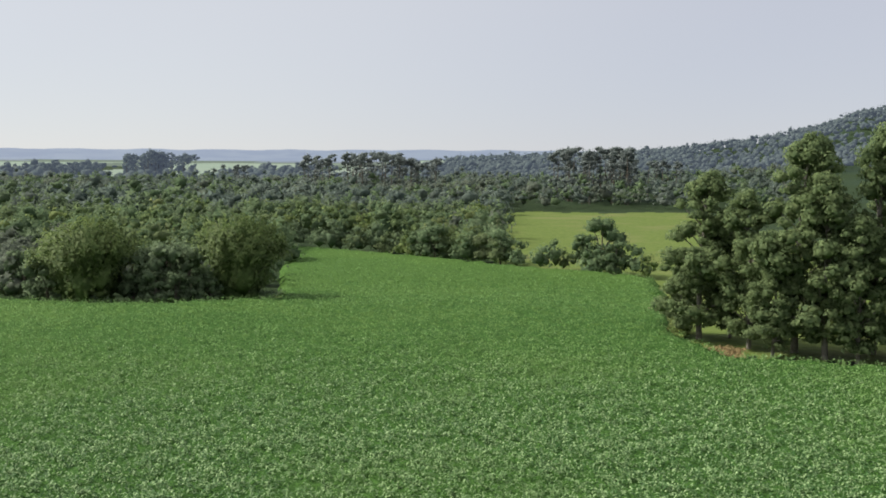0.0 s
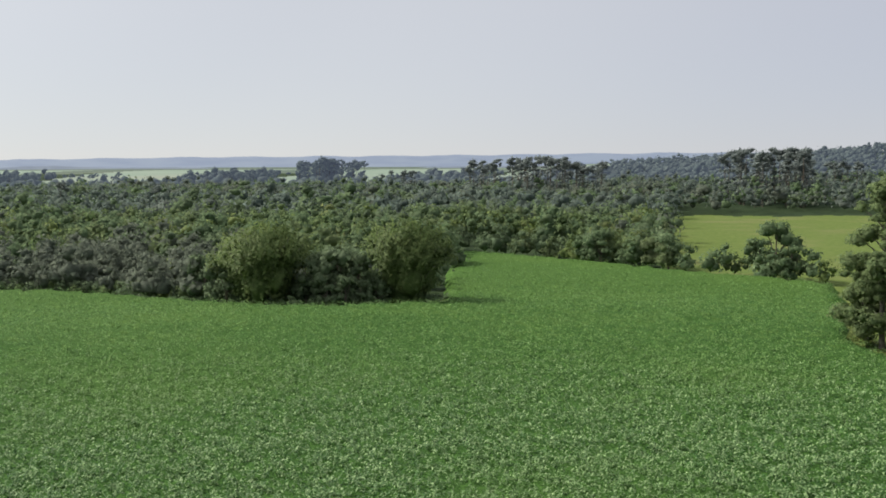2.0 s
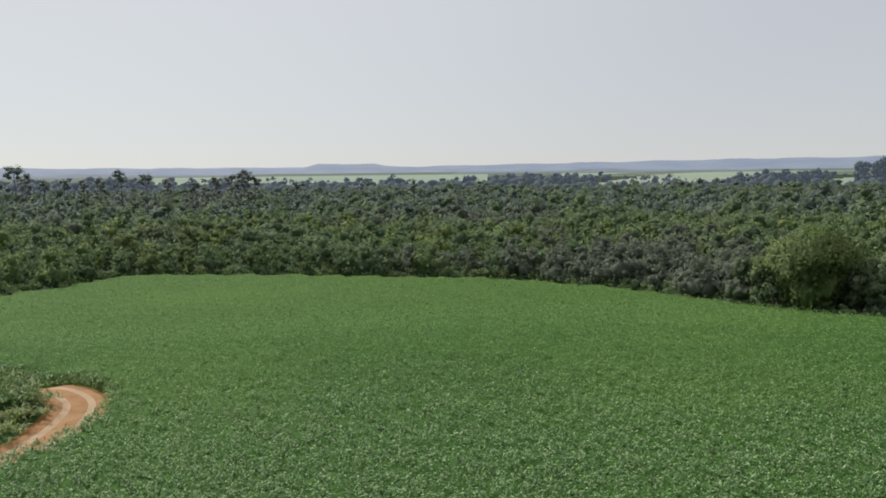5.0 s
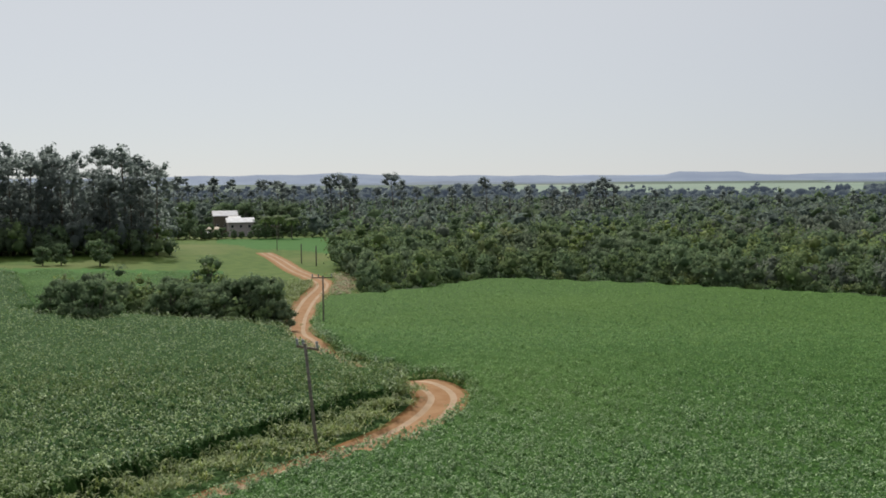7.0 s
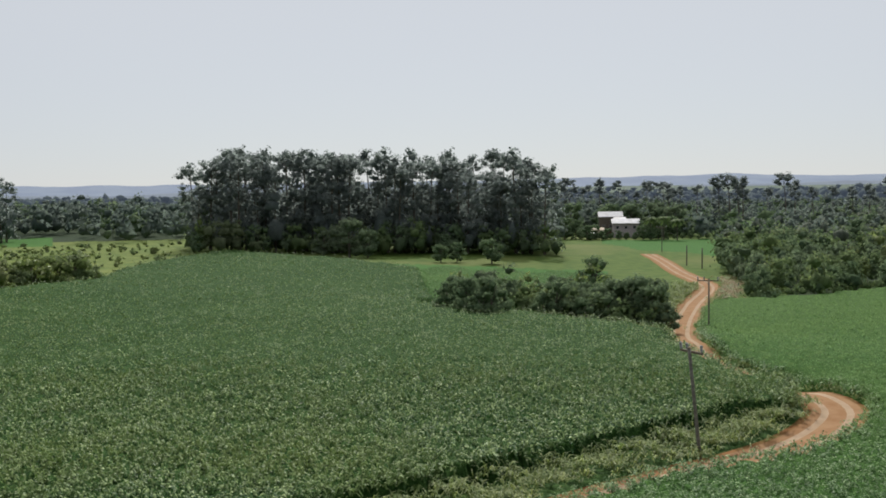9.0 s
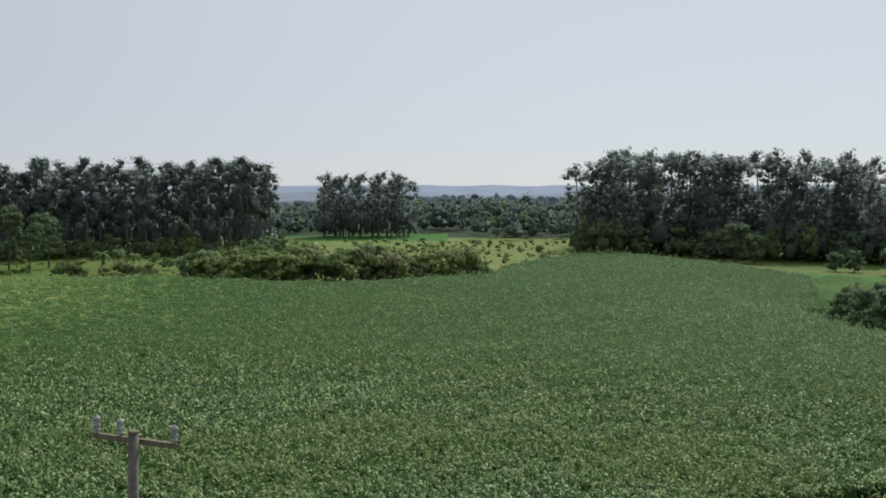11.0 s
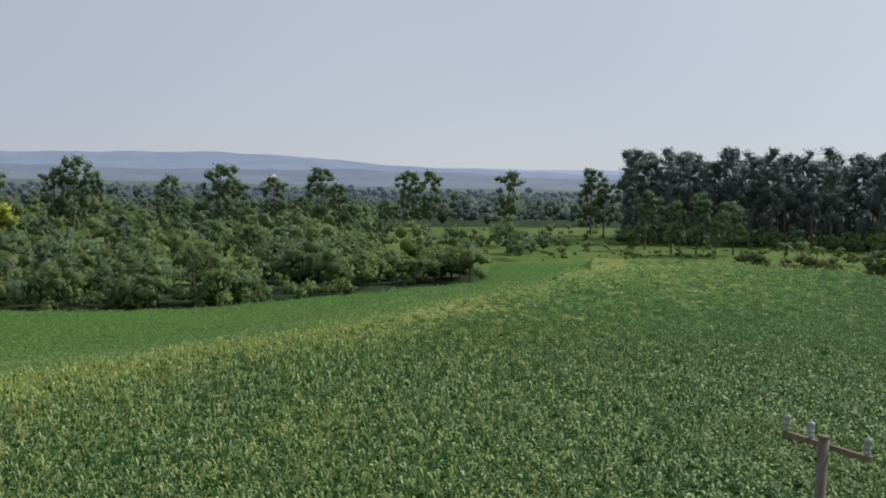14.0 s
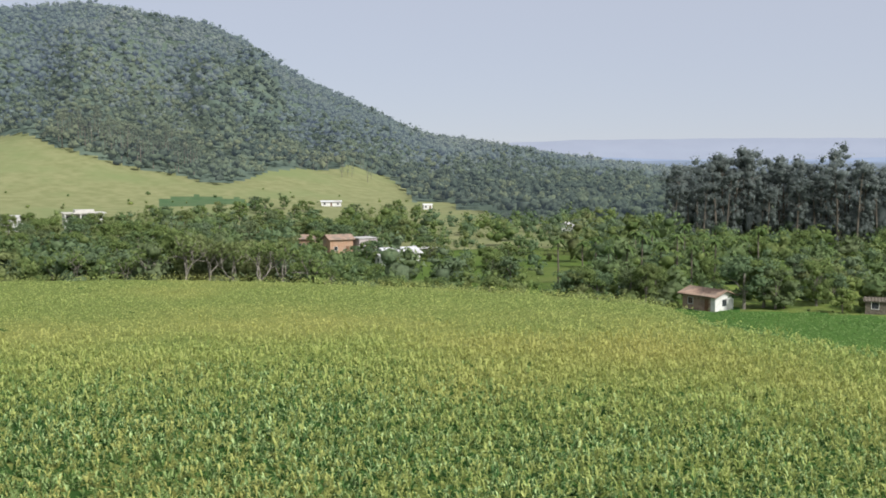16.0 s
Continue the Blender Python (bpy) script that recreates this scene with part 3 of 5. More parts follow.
                a, b, c, e2 = i * n + j, i * n + k, (i + 1) * n + k, (i + 1) * n + j
                t += [(a, c, b), (a, e2, c)]
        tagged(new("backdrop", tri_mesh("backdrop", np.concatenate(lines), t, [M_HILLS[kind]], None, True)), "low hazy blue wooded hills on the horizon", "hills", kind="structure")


build_far_hills()


def build_hazy_range():
    """A long pale range behind the valley grove; a pale glow paints the haze over it."""
    az = np.arange(168, 222, 0.25)
    e = np.interp(az, [168, 176, 180, 184, 190, 198, 206, 214, 222], [0.1, 0.3, 0.75, 1.0, 1.15, 1.18, 1.12, 0.8, 0.3]) + 0.012 * np.sin(az * 1.9)
    lines = []
    for f, h in ((0.9, 0.0), (0.96, 0.55), (1.0, 1.0), (1.02, 0.0)):
        x, y = polar(az, 4750 * f)
        lines.append(np.stack([x, y, -30 + (EYE + 4750 * np.tan(np.radians(e)) + 30) * h], -1))
    n = len(az)
    i, j = (q.ravel() for q in np.meshgrid(np.arange(3), np.arange(n - 1), indexing="ij"))
    a, b, c, d = i * n + j, i * n + j + 1, (i + 1) * n + j + 1, (i + 1) * n + j
    t = np.concatenate([np.stack([a, c, b], -1), np.stack([a, d, c], -1)])
    tagged(new("backdrop", tri_mesh("backdrop", np.concatenate(lines), t, [M_PALEHILL], None, True)), "pale lavender hill range, its haze painted as glow", "hills", kind="structure")


build_hazy_range()


# ---------------------------------------------------------------- crops
INSIDE = float(road_side(0.0, 0.0)[0])
INSIDE = 1.0 if INSIDE > 0 else -1.0


def blades(soup, x, y, count, height, length, width, droop, mats, rise=(0.15, 0.75), whole=True):
    """Arching leaves round a stalk; mats: material index per plant."""
    n = len(x)
    z = ground_z(x, y)
    base = np.repeat(np.stack([x, y, z], -1), count, 0)
    k = n * count
    ang = rng.uniform(0, 2 * np.pi, k)
    hh = np.repeat(height * rng.uniform(0.8, 1.15, n), count) * rng.uniform(0.78, 1.0, k)
    ll = length * rng.uniform(0.7, 1.25, k)
    dirn = np.stack([np.cos(ang), np.sin(ang), np.zeros(k)], -1)
    sidev = np.stack([-np.sin(ang), np.cos(ang), rng.normal(0, 0.25, k)], -1)
    up = np.array([0, 0, 1.0])
    root = base + up * hh[:, None]
    lift = rng.uniform(*rise, k)
    mid = root + dirn * (ll * 0.5)[:, None] + up * (ll * lift * 0.6)[:, None]
    tip = root + dirn * ll[:, None] + up * (ll * (lift - droop))[:, None]
    w = (width * rng.uniform(0.7, 1.3, k))[:, None]
    m = np.repeat(mats, count)
    if whole:
        v = np.stack([root, mid + sidev * w, mid - sidev * w, tip], 1).reshape(-1, 3)
        i = np.arange(k)[:, None] * 4
        t = np.concatenate([i + np.array([[0, 2, 1]]), i + np.array([[1, 2, 3]])])
        m = np.concatenate([m, m])
    else:                                                # far plants: half the leaf is enough
        v = np.stack([mid + sidev * w * 1.1, mid - sidev * w * 1.1, tip], 1).reshape(-1, 3)
        t = np.arange(3 * k).reshape(-1, 3)
    soup.add(v, t, m)


def field_points(d0, d1, density):
    n = int(density * 0.5 * np.radians(264) * (d1 ** 2 - d0 ** 2))
    az = rng.uniform(-26, 238, n)
    d = np.sqrt(rng.uniform(d0 ** 2, d1 ** 2, n))
    return az, d


def crop_kind(az, d, x, y, back=0.0):
    """0 none, 1 leafy crop, 2 corn, 3 beans."""
    inside = d < table(EDGE, az) - 0.5 - back
    s = road_side(x, y) * INSIDE
    beans = (az > 128) & (az < 203) & (d > table(BOUND, az))
    inner = ((s > np.where(d < 100, np.interp(az, [59.5, 62.5, 66], [2.4, 1.5, 0.6]), 2.4) + back) | (az < 56)) & ~beans & ((d < 110) | (az < 65.4)) & (az < 200)
    outer = (s < np.where(d > 100, -2.3, np.where((d > 92) | (az < 60.5), -3.4, -7.6)) - back) & ~beans & ~inner & (az > 60)
    outer |= (az >= 200) & ~beans
    behind = (az > 70.4) & (az < 81.5) & (d > 197 + back) & (d < 264 + 5 * np.sin(az * 2.1) - back) & (d > table(EDGE, az) + 12)
    inside &= ~((az > 78.2) & (az < 80.5) & (d > 172.5) & (d < 181))
    return np.where(inside, np.where(beans, 3, np.where(inner, 1, np.where(outer, 2, 0))), np.where(behind, 3, 0))


HEIGHT = np.array([0.0, 1.6, 2.1, 0.6])


def sown(az, d):
    """Streaks of taller and lower plants along the sown rows, about -1 to 1."""
    x, y = polar(az, d)
    a = np.interp(az, [56, 64, 112, 140], [2.05, 0.95, 0.95, 2.42])
    u, w = x * np.cos(a) + y * np.sin(a), y * np.cos(a) - x * np.sin(a)
    return 0.6 * np.sin(u * 1.15 + 1.2 * np.sin(w * 0.045) + 0.8 * np.sin(w * 0.13)) + 0.4 * np.sin(u * 0.47 + 1.7 * np.sin(w * 0.031 + 2))


def dryness(az, d):
    """Share of ripe yellow leaves in the corn."""
    ref = np.interp(az, [126, 139, 160, 176, 191, 206, 219, 236], [190, 115, 86, 86, 98, 128, 147, 161])
    start = np.interp(az, [126, 180, 205, 236], [0.76, 0.72, 0.5, 0.4])
    crest = np.interp(az, [100, 110, 122, 132, 138], [0, 0.06, 0.2, 0.3, 0.14]) * smooth((d - 112) / 60)
    rim = (az > 138) * (az < 202) * smooth((d - table(BOUND, az) + 6) / 5)
    return (1 + 0.22 * sown(az, d)) * np.maximum(np.maximum(crest, rim), (az > 126) * (np.interp(az, [140, 200, 236], [0.08, 0.5, 0.3]) + 0.85 * smooth((d / ref - start) / 0.28)))


def build_canopy():
    """The closed roof of leaves of each crop, uneven, falling to the ground at the field's edge."""
    azs = np.arange(-35, 240.1, 0.4)
    ds = np.concatenate([np.arange(30, 111.5, 0.9), np.arange(112.4, 180, 1.5), np.arange(181.5, 332, 3.0)])
    A, D = np.meshgrid(azs, ds)
    A = A + rng.uniform(-0.12, 0.12, A.shape)
    D = D + rng.uniform(-0.25, 0.25, D.shape)
    x, y = polar(A, D)
    kind = crop_kind(A.ravel(), D.ravel(), x.ravel(), y.ravel(), 0.7).reshape(A.shape)
    z = ground_z(x, y) + np.where(kind > 0, HEIGHT[kind] * (0.77 + 0.05 * sown(A, D) + rng.uniform(-0.08, 0.08, A.shape)), -0.05)
    v = np.stack([x, y, z], -1).reshape(-1, 3)
    na, nd = len(azs), len(ds)
    i, j = np.meshgrid(np.arange(nd - 1), np.arange(na - 1), indexing="ij")
    a, b, c, e = i * na + j, i * na + j + 1, (i + 1) * na + j + 1, (i + 1) * na + j
    tris = np.concatenate([np.stack([a, c, b], -1).reshape(-1, 3), np.stack([a, e, c], -1).reshape(-1, 3)])
    k = kind.ravel()[tris].max(1)
    beyond = (rng.uniform(size=len(tris)) < smooth((D.ravel()[tris].mean(1) - 90) / 100)).astype(int)
    beyond[(k > 1) & (A.ravel()[tris].mean(1) + rng.normal(0, 6, len(tris)) < 118)] = 0
    ripe = (k == 2) & (A.ravel()[tris].mean(1) + rng.normal(0, 4, len(tris)) > 116) & (rng.uniform(size=len(tris)) < dryness(A.ravel()[tris].mean(1), D.ravel()[tris].mean(1)))
    beyond[ripe] = 2
    beyond[(k == 3) & (A.ravel()[tris].mean(1) > 120)] = 1
    names = {1: ("leafy_crop_canopy", "closed low canopy of green crop leaves"), 2: ("corn_canopy", "closed canopy of tall corn in the field"), 3: ("bean_canopy", "closed canopy of a low bean crop")}
    for q, (name, label) in names.items():
        t = tris[k == q]
        used, inv = np.unique(t, return_inverse=True)
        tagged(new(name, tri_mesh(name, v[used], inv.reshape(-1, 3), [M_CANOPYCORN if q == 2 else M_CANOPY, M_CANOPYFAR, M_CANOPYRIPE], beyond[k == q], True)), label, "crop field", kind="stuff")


build_canopy()


def build_crops():
    left, corn, soy = Soup(), Soup(), Soup()
    for d0, d1, dens, count, big in ((47, 72, 7.4, 5, 0.60), (72, 100, 5.4, 4, 0.66), (100, 125, 4.0, 3, 0.70), (125, 150, 2.6, 3, 0.76), (150, 185, 1.4, 3, 0.86), (185, 330, 0.5, 2, 1.05)):
        az, d = field_points(max(d0 - 16, 47), d1 + 16, dens)
        soft = d + rng.normal(0, 7, len(d)) * (d > 58)      # bands run into one another
        q = (soft >= d0) & (soft < d1) | (d < 58) & (d0 < 60)
        az, d = az[q], d[q]
        x, y = polar(az, d)
        kind = crop_kind(az, d, x, y)
        q = kind == 1
        blades(left, x[q], y[q], count, 1.55 + 0.08 * sown(az[q], d[q]), 0.5 * big, 0.085 * big, 0.5, (rng.uniform(size=q.sum()) < smooth((d[q] - 62) / 55)).astype(int), (0.3, 1.1), d0 < 100)
        q = kind == 2
        dry = rng.uniform(size=q.sum()) < dryness(az[q] + rng.normal(0, 1.5, q.sum()), d[q])
        steep = rng.uniform(size=q.sum()) < smooth((az[q] - 112) / 34)
        for pick, up, num in ((~steep, (0.4, 1.5), count if d0 < 100 else 2), (steep, (0.9, 2.3), count)):
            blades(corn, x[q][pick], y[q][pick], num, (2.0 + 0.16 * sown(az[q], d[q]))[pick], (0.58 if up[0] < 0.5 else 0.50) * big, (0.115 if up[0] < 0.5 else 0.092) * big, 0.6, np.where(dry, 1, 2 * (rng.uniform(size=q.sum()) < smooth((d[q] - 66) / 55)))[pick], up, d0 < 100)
        q = kind == 3
        blades(soy, x[q], y[q], count, 0.6, 0.4 * big, 0.1 * big, 0.5, np.zeros(q.sum(), int), whole=d0 < 100)
    tang = unit(np.gradient(road_line, axis=0))
    side = np.stack([-tang[:, 1], tang[:, 0]], -1)
    i = np.repeat(np.where((np.hypot(*road_line.T) > 40) & (np.hypot(*road_line.T) < 170))[0], 46)
    p = road_line[i] + side[i] * rng.uniform(-9.5, 5, len(i))[:, None] * INSIDE
    az, d = np.degrees(np.arctan2(-p[:, 0], p[:, 1])), np.hypot(*p.T)
    kind, deep = crop_kind(az, d, p[:, 0], p[:, 1]), crop_kind(az, d, p[:, 0], p[:, 1], 1.4)
    q = (kind == 1) & (deep == 0)
    blades(left, p[q, 0], p[q, 1], 6, 1.2, 0.5, 0.085, 0.5, np.zeros(q.sum(), int), (0.1, 1.1))
    q = (kind == 2) & (deep == 0)
    for low in (0.7, 1.9):
        blades(corn, p[q, 0], p[q, 1], 4, low, 0.65, 0.09, 0.6, np.zeros(q.sum(), int), (0.2, 1.2))
    tagged(new("leafy_crop", left.mesh("leafy_crop", [L_CROP, L_CROPFAR], False)), "dense low green crop leaves, the palest painted as sun glints", "crop field", kind="stuff")
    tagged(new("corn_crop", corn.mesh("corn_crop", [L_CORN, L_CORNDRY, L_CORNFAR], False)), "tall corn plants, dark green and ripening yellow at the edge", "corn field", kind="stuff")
    tagged(new("bean_crop", soy.mesh("bean_crop", [L_BEAN], False)), "fresh green bean strip below the corn", "crop field", kind="stuff")


build_crops()


def build_verge():
    soup = Soup()
    tang = unit(np.gradient(road_line, axis=0))
    side = np.stack([-tang[:, 1], tang[:, 0]], -1)
    far = np.hypot(*road_line.T)
    idx = np.where((far > 30) & (far < 235))[0]
    for lo, hi, dens, s in ((2.6, 6.6, 40, -INSIDE), (2.9, 3.7, 6, INSIDE)):
        i = np.repeat(idx, dens)
        off = rng.uniform(lo, hi, len(i))[:, None]
        p = road_line[i] + side[i] * s * off + rng.normal(0, 0.6, (len(i), 2))
        clump = 0.45 + 0.75 * np.clip(np.sin(p[:, 0] * 0.9) * np.sin(p[:, 1] * 0.8 + 1) + 0.3, 0, 1)
        blades(soup, p[:, 0], p[:, 1], 5, clump if s == -INSIDE else 0.3, 0.75, 0.055, 0.5, np.zeros(len(i), int), (0.4, 1.4))
    x, y = polar(rng.normal(63.75, 0.42, 800), rng.normal(226, 12, 800))      # dry reeds at the bend
    k = road_side(x, y)
    q = (np.abs(k) > 3.5) & (np.hypot(x, y) > 206)
    blades(soup, x[q], y[q], 6, 0.8, 0.9, 0.09, 0.4, (rng.uniform(size=q.sum()) < 0.65).astype(int))
    x, y = polar(rng.uniform(-16.2, -12.2, 420), rng.uniform(104, 112, 420))
    q = np.hypot(x, y) > table(EDGE, np.degrees(np.arctan2(-x, y))) - 1
    blades(soup, x[q], y[q], 6, 0.7, 0.9, 0.09, 0.4, np.ones(q.sum(), int))
    for a0, a1, d0, d1, n in ((-13.4, -10.8, 121, 150, 1300), (7.0, 9.0, 147, 157, 420)):
        x, y = polar(rng.uniform(a0, a1, n), rng.uniform(d0, d1, n))
        blades(soup, x, y, 6, 0.5, 0.8, 0.10, 0.4, np.zeros(n, int))
    tagged(new("verge_grass", soup.mesh("verge_grass", [L_VERGE, L_REED, L_BRIGHT])), "rank grass and dry reeds along the dirt road", "grass", kind="stuff")


build_verge()


# ---------------------------------------------------------------- woodland
def grid_points(az0, az1, d0, d1, step):
    x0, x1 = -d1, d1
    g = np.arange(x0, x1, step)
    X, Y = np.meshgrid(g, g)
    X = X.ravel() + rng.uniform(-0.45, 0.45, X.size) * step
    Y = Y.ravel() + rng.uniform(-0.45, 0.45, Y.size) * step
    d = np.hypot(X, Y)
    az = np.degrees(np.arctan2(-X, Y))
    az = np.where(az < -35, az + 360, az)
    q = (az > az0) & (az < az1) & (d > d0) & (d < d1)
    return X[q], Y[q], az[q], d[q]


def wood(soup, az0, az1, d0, d1, step, h, r, per, size, count=3, mats=(1,), keep=1.0, ok=None, dry=None, tall=0.07):
    """Crowns of several leafy lobes on a disturbed grid; per: leaf sprays to a lobe; mats: weights of the mesh's materials; dry: the index of the
    material that takes over in patches of grey-brown crowns."""
    x, y, az, d = grid_points(az0, az1, d0, d1, step)
    q = (d > table(EDGE, az) + r[1] * 0.7) & (rng.uniform(size=len(x)) < keep)
    if d0 < 350:
        q &= np.abs(road_side(x, y)) > r[1] + 2
    if ok is not None:
        q &= ok(az, d)
    x, y = x[q], y[q]
    n = len(x)
    z = ground_z(x, y)
    big = rng.uniform(size=n) ** 1.7
    rr = (r[0] * 0.85 + (r[1] * 1.3 - r[0] * 0.85) * big) if count > 1 else rng.uniform(*r, n)
    hh = (h[0] + (h[1] * 1.08 - h[0]) * np.clip(0.65 * big + 0.5 * rng.uniform(size=n), 0, 1)) * np.where(rng.uniform(size=n) < tall, 1.3, 1.0)
    w = np.array(mats, float)
    mat = rng.choice(len(w), n, p=w / w.sum())
    if dry is not None:
        patchy = np.sin(x * 0.031 + 1.1) * np.sin(y * 0.027 + 0.4) + 0.5 * np.sin(x * 0.011 + y * 0.017)
        mat = np.where(patchy + rng.normal(0, 0.35, n) > 0.85, dry, mat)
    turn = rng.uniform(0, 6.28, n)
    most = 0.5 if d1 < 300 else 0.62 if d1 < 500 else 9.0      # no spray larger than this
    for k in range(count):
        out = (0.0 if k == 0 else 0.62) * rr * rng.uniform(0.7, 1.2, n)
        a = turn + k * 6.28 / max(count - 1, 1)
        size_k = rr * (0.86 if k == 0 else 1.0) * rng.uniform(0.5, 0.78, n) if count > 1 else rr
        top = hh if k == 0 else hh * rng.uniform(0.55, 0.92, n)
        c = np.stack([x + out * np.cos(a), y + out * np.sin(a), z + np.maximum(top - size_k * 0.8, size_k * 0.4)], -1)
        lobes(soup, c, size_k, per * 2, np.minimum(size * 1.2, most / size_k), mat, core=0.56, spread=(0.55, 1.22))
    if count > 1 and d0 < 420:                           # the leafy skirt below
        c, wide = np.stack([x, y, z + hh * 0.34], -1), np.minimum(rr * 0.95, hh * 0.6)
        lobes(soup, c, wide, int(per * 1.6), np.minimum(size * 1.35, most / wide), mat, core=0.5, squash=hh * 0.42 / wide, spread=(0.5, 1.15))


def build_woods():
    clear = lambda az, d: ~((az > -14) & (az < -3.2) & (d < 445)) & ~((az > np.interp(d, [205, 240, 300, 400, 430], [62.5, 63.4, 64.3, 64.0, 63.2])) & (az < 71) & (d < 430))
    near = Soup()
    fringe = lambda az, d: (d < table(EDGE, az) + 8) & clear(az, d)
    past_bamboo = lambda az, d: clear(az, d) & ~((az > 8) & (az < 21.5) & (d < 172))
    kinds = (6, 3, 1)
    wood(near, -3.5, 64, 140, 250, 4.8, (4.5, 7.8), (2.2, 3.3), 15, 0.2, 3, kinds, ok=lambda az, d: past_bamboo(az, d) & (d < table(EDGE, az) + 45), dry=3)
    wood(near, -11.4, 8.2, 185, 270, 4.2, (3.2, 5.8), (1.8, 2.8), 15, 0.2, 3, kinds, ok=lambda az, d: (d < table(EDGE, az) + 9))
    wood(near, 8.8, 22, 146, 160, 2.2, (0.9, 2.0), (0.8, 1.3), 18, 0.2, 1, kinds, ok=lambda az, d: d < table(EDGE, az) + 5)
    wood(near, 21, 64, 150, 240, 2.6, (1.4, 2.8), (1.1, 1.7), 20, 0.2, 1, kinds, ok=fringe)
    wood(near, 65.8, 79.2, 148, 192, 3.8, (3.0, 6.6), (1.5, 2.5), 16, 0.2, 3, (2, 4, 2), keep=0.9)
    wood(near, 72.6, 92.6, 316, 345, 5, (5, 10), (2.2, 3.4), 10, 0.22, 3, kinds)
    wood(near, 108.4, 126.4, 302, 328, 4.5, (2.5, 6), (1.8, 3.0), 10, 0.22, 2, kinds)
    wood(near, -3.5, 64, 215, 340, 6.0, (6, 9.5), (2.7, 4.0), 9, 0.22, 3, kinds, ok=lambda az, d: clear(az, d) & (d > table(EDGE, az) + 40), dry=3)
    grove = Soup()
    wood(grove, 73.2, 92.4, 322, 374, 6.0, (11, 22), (2.4, 3.8), 10, 0.2, 3)
    wood(grove, 108.9, 126.2, 318, 362, 6.0, (11, 19), (2.2, 3.4), 10, 0.2, 3)
    wood(grove, 179.8, 200.8, 332, 376, 6.0, (15, 22), (2.2, 3.4), 12, 0.22, 3, (0, 1))
    wood(grove, 101.3, 106.5, 410, 442, 6.0, (9, 17), (2.4, 3.6), 10, 0.2, 3)
    tagged(new("grove_canopy", grove.mesh("grove_canopy", [L_EUC, L_EUCFAR])), "closed grey-green lower foliage inside the eucalyptus groves", "woodland", kind="stuff")
    tagged(new("woodland", near.mesh("woodland", [L_WOOD, L_BUSH, L_BRIGHT, L_DRY])), "dense mixed green scrub woodland beside the field", "woodland", kind="stuff")
    mid = Soup()
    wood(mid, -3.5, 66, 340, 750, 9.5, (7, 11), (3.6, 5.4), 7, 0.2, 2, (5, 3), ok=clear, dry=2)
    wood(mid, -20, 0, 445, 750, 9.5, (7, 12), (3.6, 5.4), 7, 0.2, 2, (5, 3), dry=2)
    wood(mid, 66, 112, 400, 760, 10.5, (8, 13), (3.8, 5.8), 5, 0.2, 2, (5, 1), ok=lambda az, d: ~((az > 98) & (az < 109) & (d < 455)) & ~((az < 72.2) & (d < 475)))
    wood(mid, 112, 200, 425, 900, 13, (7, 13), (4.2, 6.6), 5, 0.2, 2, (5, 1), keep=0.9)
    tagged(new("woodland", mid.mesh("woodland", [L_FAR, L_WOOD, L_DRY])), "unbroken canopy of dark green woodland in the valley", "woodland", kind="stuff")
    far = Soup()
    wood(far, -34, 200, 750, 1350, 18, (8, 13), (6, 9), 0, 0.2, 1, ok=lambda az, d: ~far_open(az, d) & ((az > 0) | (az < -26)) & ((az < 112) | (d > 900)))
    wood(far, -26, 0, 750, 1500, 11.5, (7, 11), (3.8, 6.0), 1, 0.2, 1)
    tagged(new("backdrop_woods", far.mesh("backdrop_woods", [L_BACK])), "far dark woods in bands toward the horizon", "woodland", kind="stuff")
    right = Soup()
    wide = (3, 4, 3)
    rim = lambda az, d: d < table(EDGE, az) + 8
    gaps = lambda az, d: ~((az > 146) & (az < 160) & (d > 200) & (d < 220)) & ~((az > 164.0) & (az < 167.0) & (d > 252) & (d < 305)) & ~((az > 168.5) & (az < 171.5) & (d > 215) & (d < 275)) & (np.sin(az * 1.1 + d * 0.05) + np.sin(az * 0.37 - d * 0.031) > -0.9)
    wood(right, 140, 178, 165, 235, 6.2, (5, 9), (2.8, 4.2), 17, 0.19, 4, wide, ok=gaps)
    wood(right, 140, 178, 235, 430, 8.5, (4, 11), (2.6, 5.0), 10, 0.2, 3, wide, ok=gaps, keep=0.7)
    wood(right, 141, 178, 158, 190, 2.6, (1.4, 3.2), (1.1, 1.8), 20, 0.2, 1, wide, ok=rim)
    wood(right, 130, 146, 205, 300, 8, (4, 8), (2.4, 3.8), 16, 0.2, 3, wide, keep=0.5)
    wood(right, 176, 206, 195, 340, 8, (3.0, 8.5), (2.0, 4.0), 15, 0.2, 3, (3, 4, 4), keep=0.6)
    wood(right, 217.5, 242, 172, 222, 5.4, (4.0, 9), (2.0, 3.4), 15, 0.2, 3, (2, 3, 4), keep=0.78)
    wood(right, 202.5, 217.5, 172, 222, 5.4, (2.6, 5.2), (1.7, 2.8), 15, 0.2, 3, (1, 3, 4), keep=0.75, ok=lambda az, d: ~((az > 206.8) & (az < 208.7)))
    wood(right, 200, 242, 222, 470, 9, (3.5, 9), (2.2, 4.6), 12, 0.2, 3, (4, 3, 4), keep=0.46,
         ok=lambda az, d: ~((az > 213.4) & (az < 221.5) & (d > 252) & (d < 335)) & ~((az > 209.4) & (az < 212.2) & (d > 280) & (d < 318)) & ~((az > 230.5) & (az < 237.5) & (d < 455) & (d > 300)) & ~((az > 206.7) & (az < 208.9) & (d < 305)))
    wood(right, 176, 206, 186, 330, 6.0, (0.8, 2.6), (0.9, 2.0), 13, 0.26, 1, wide, keep=0.5)
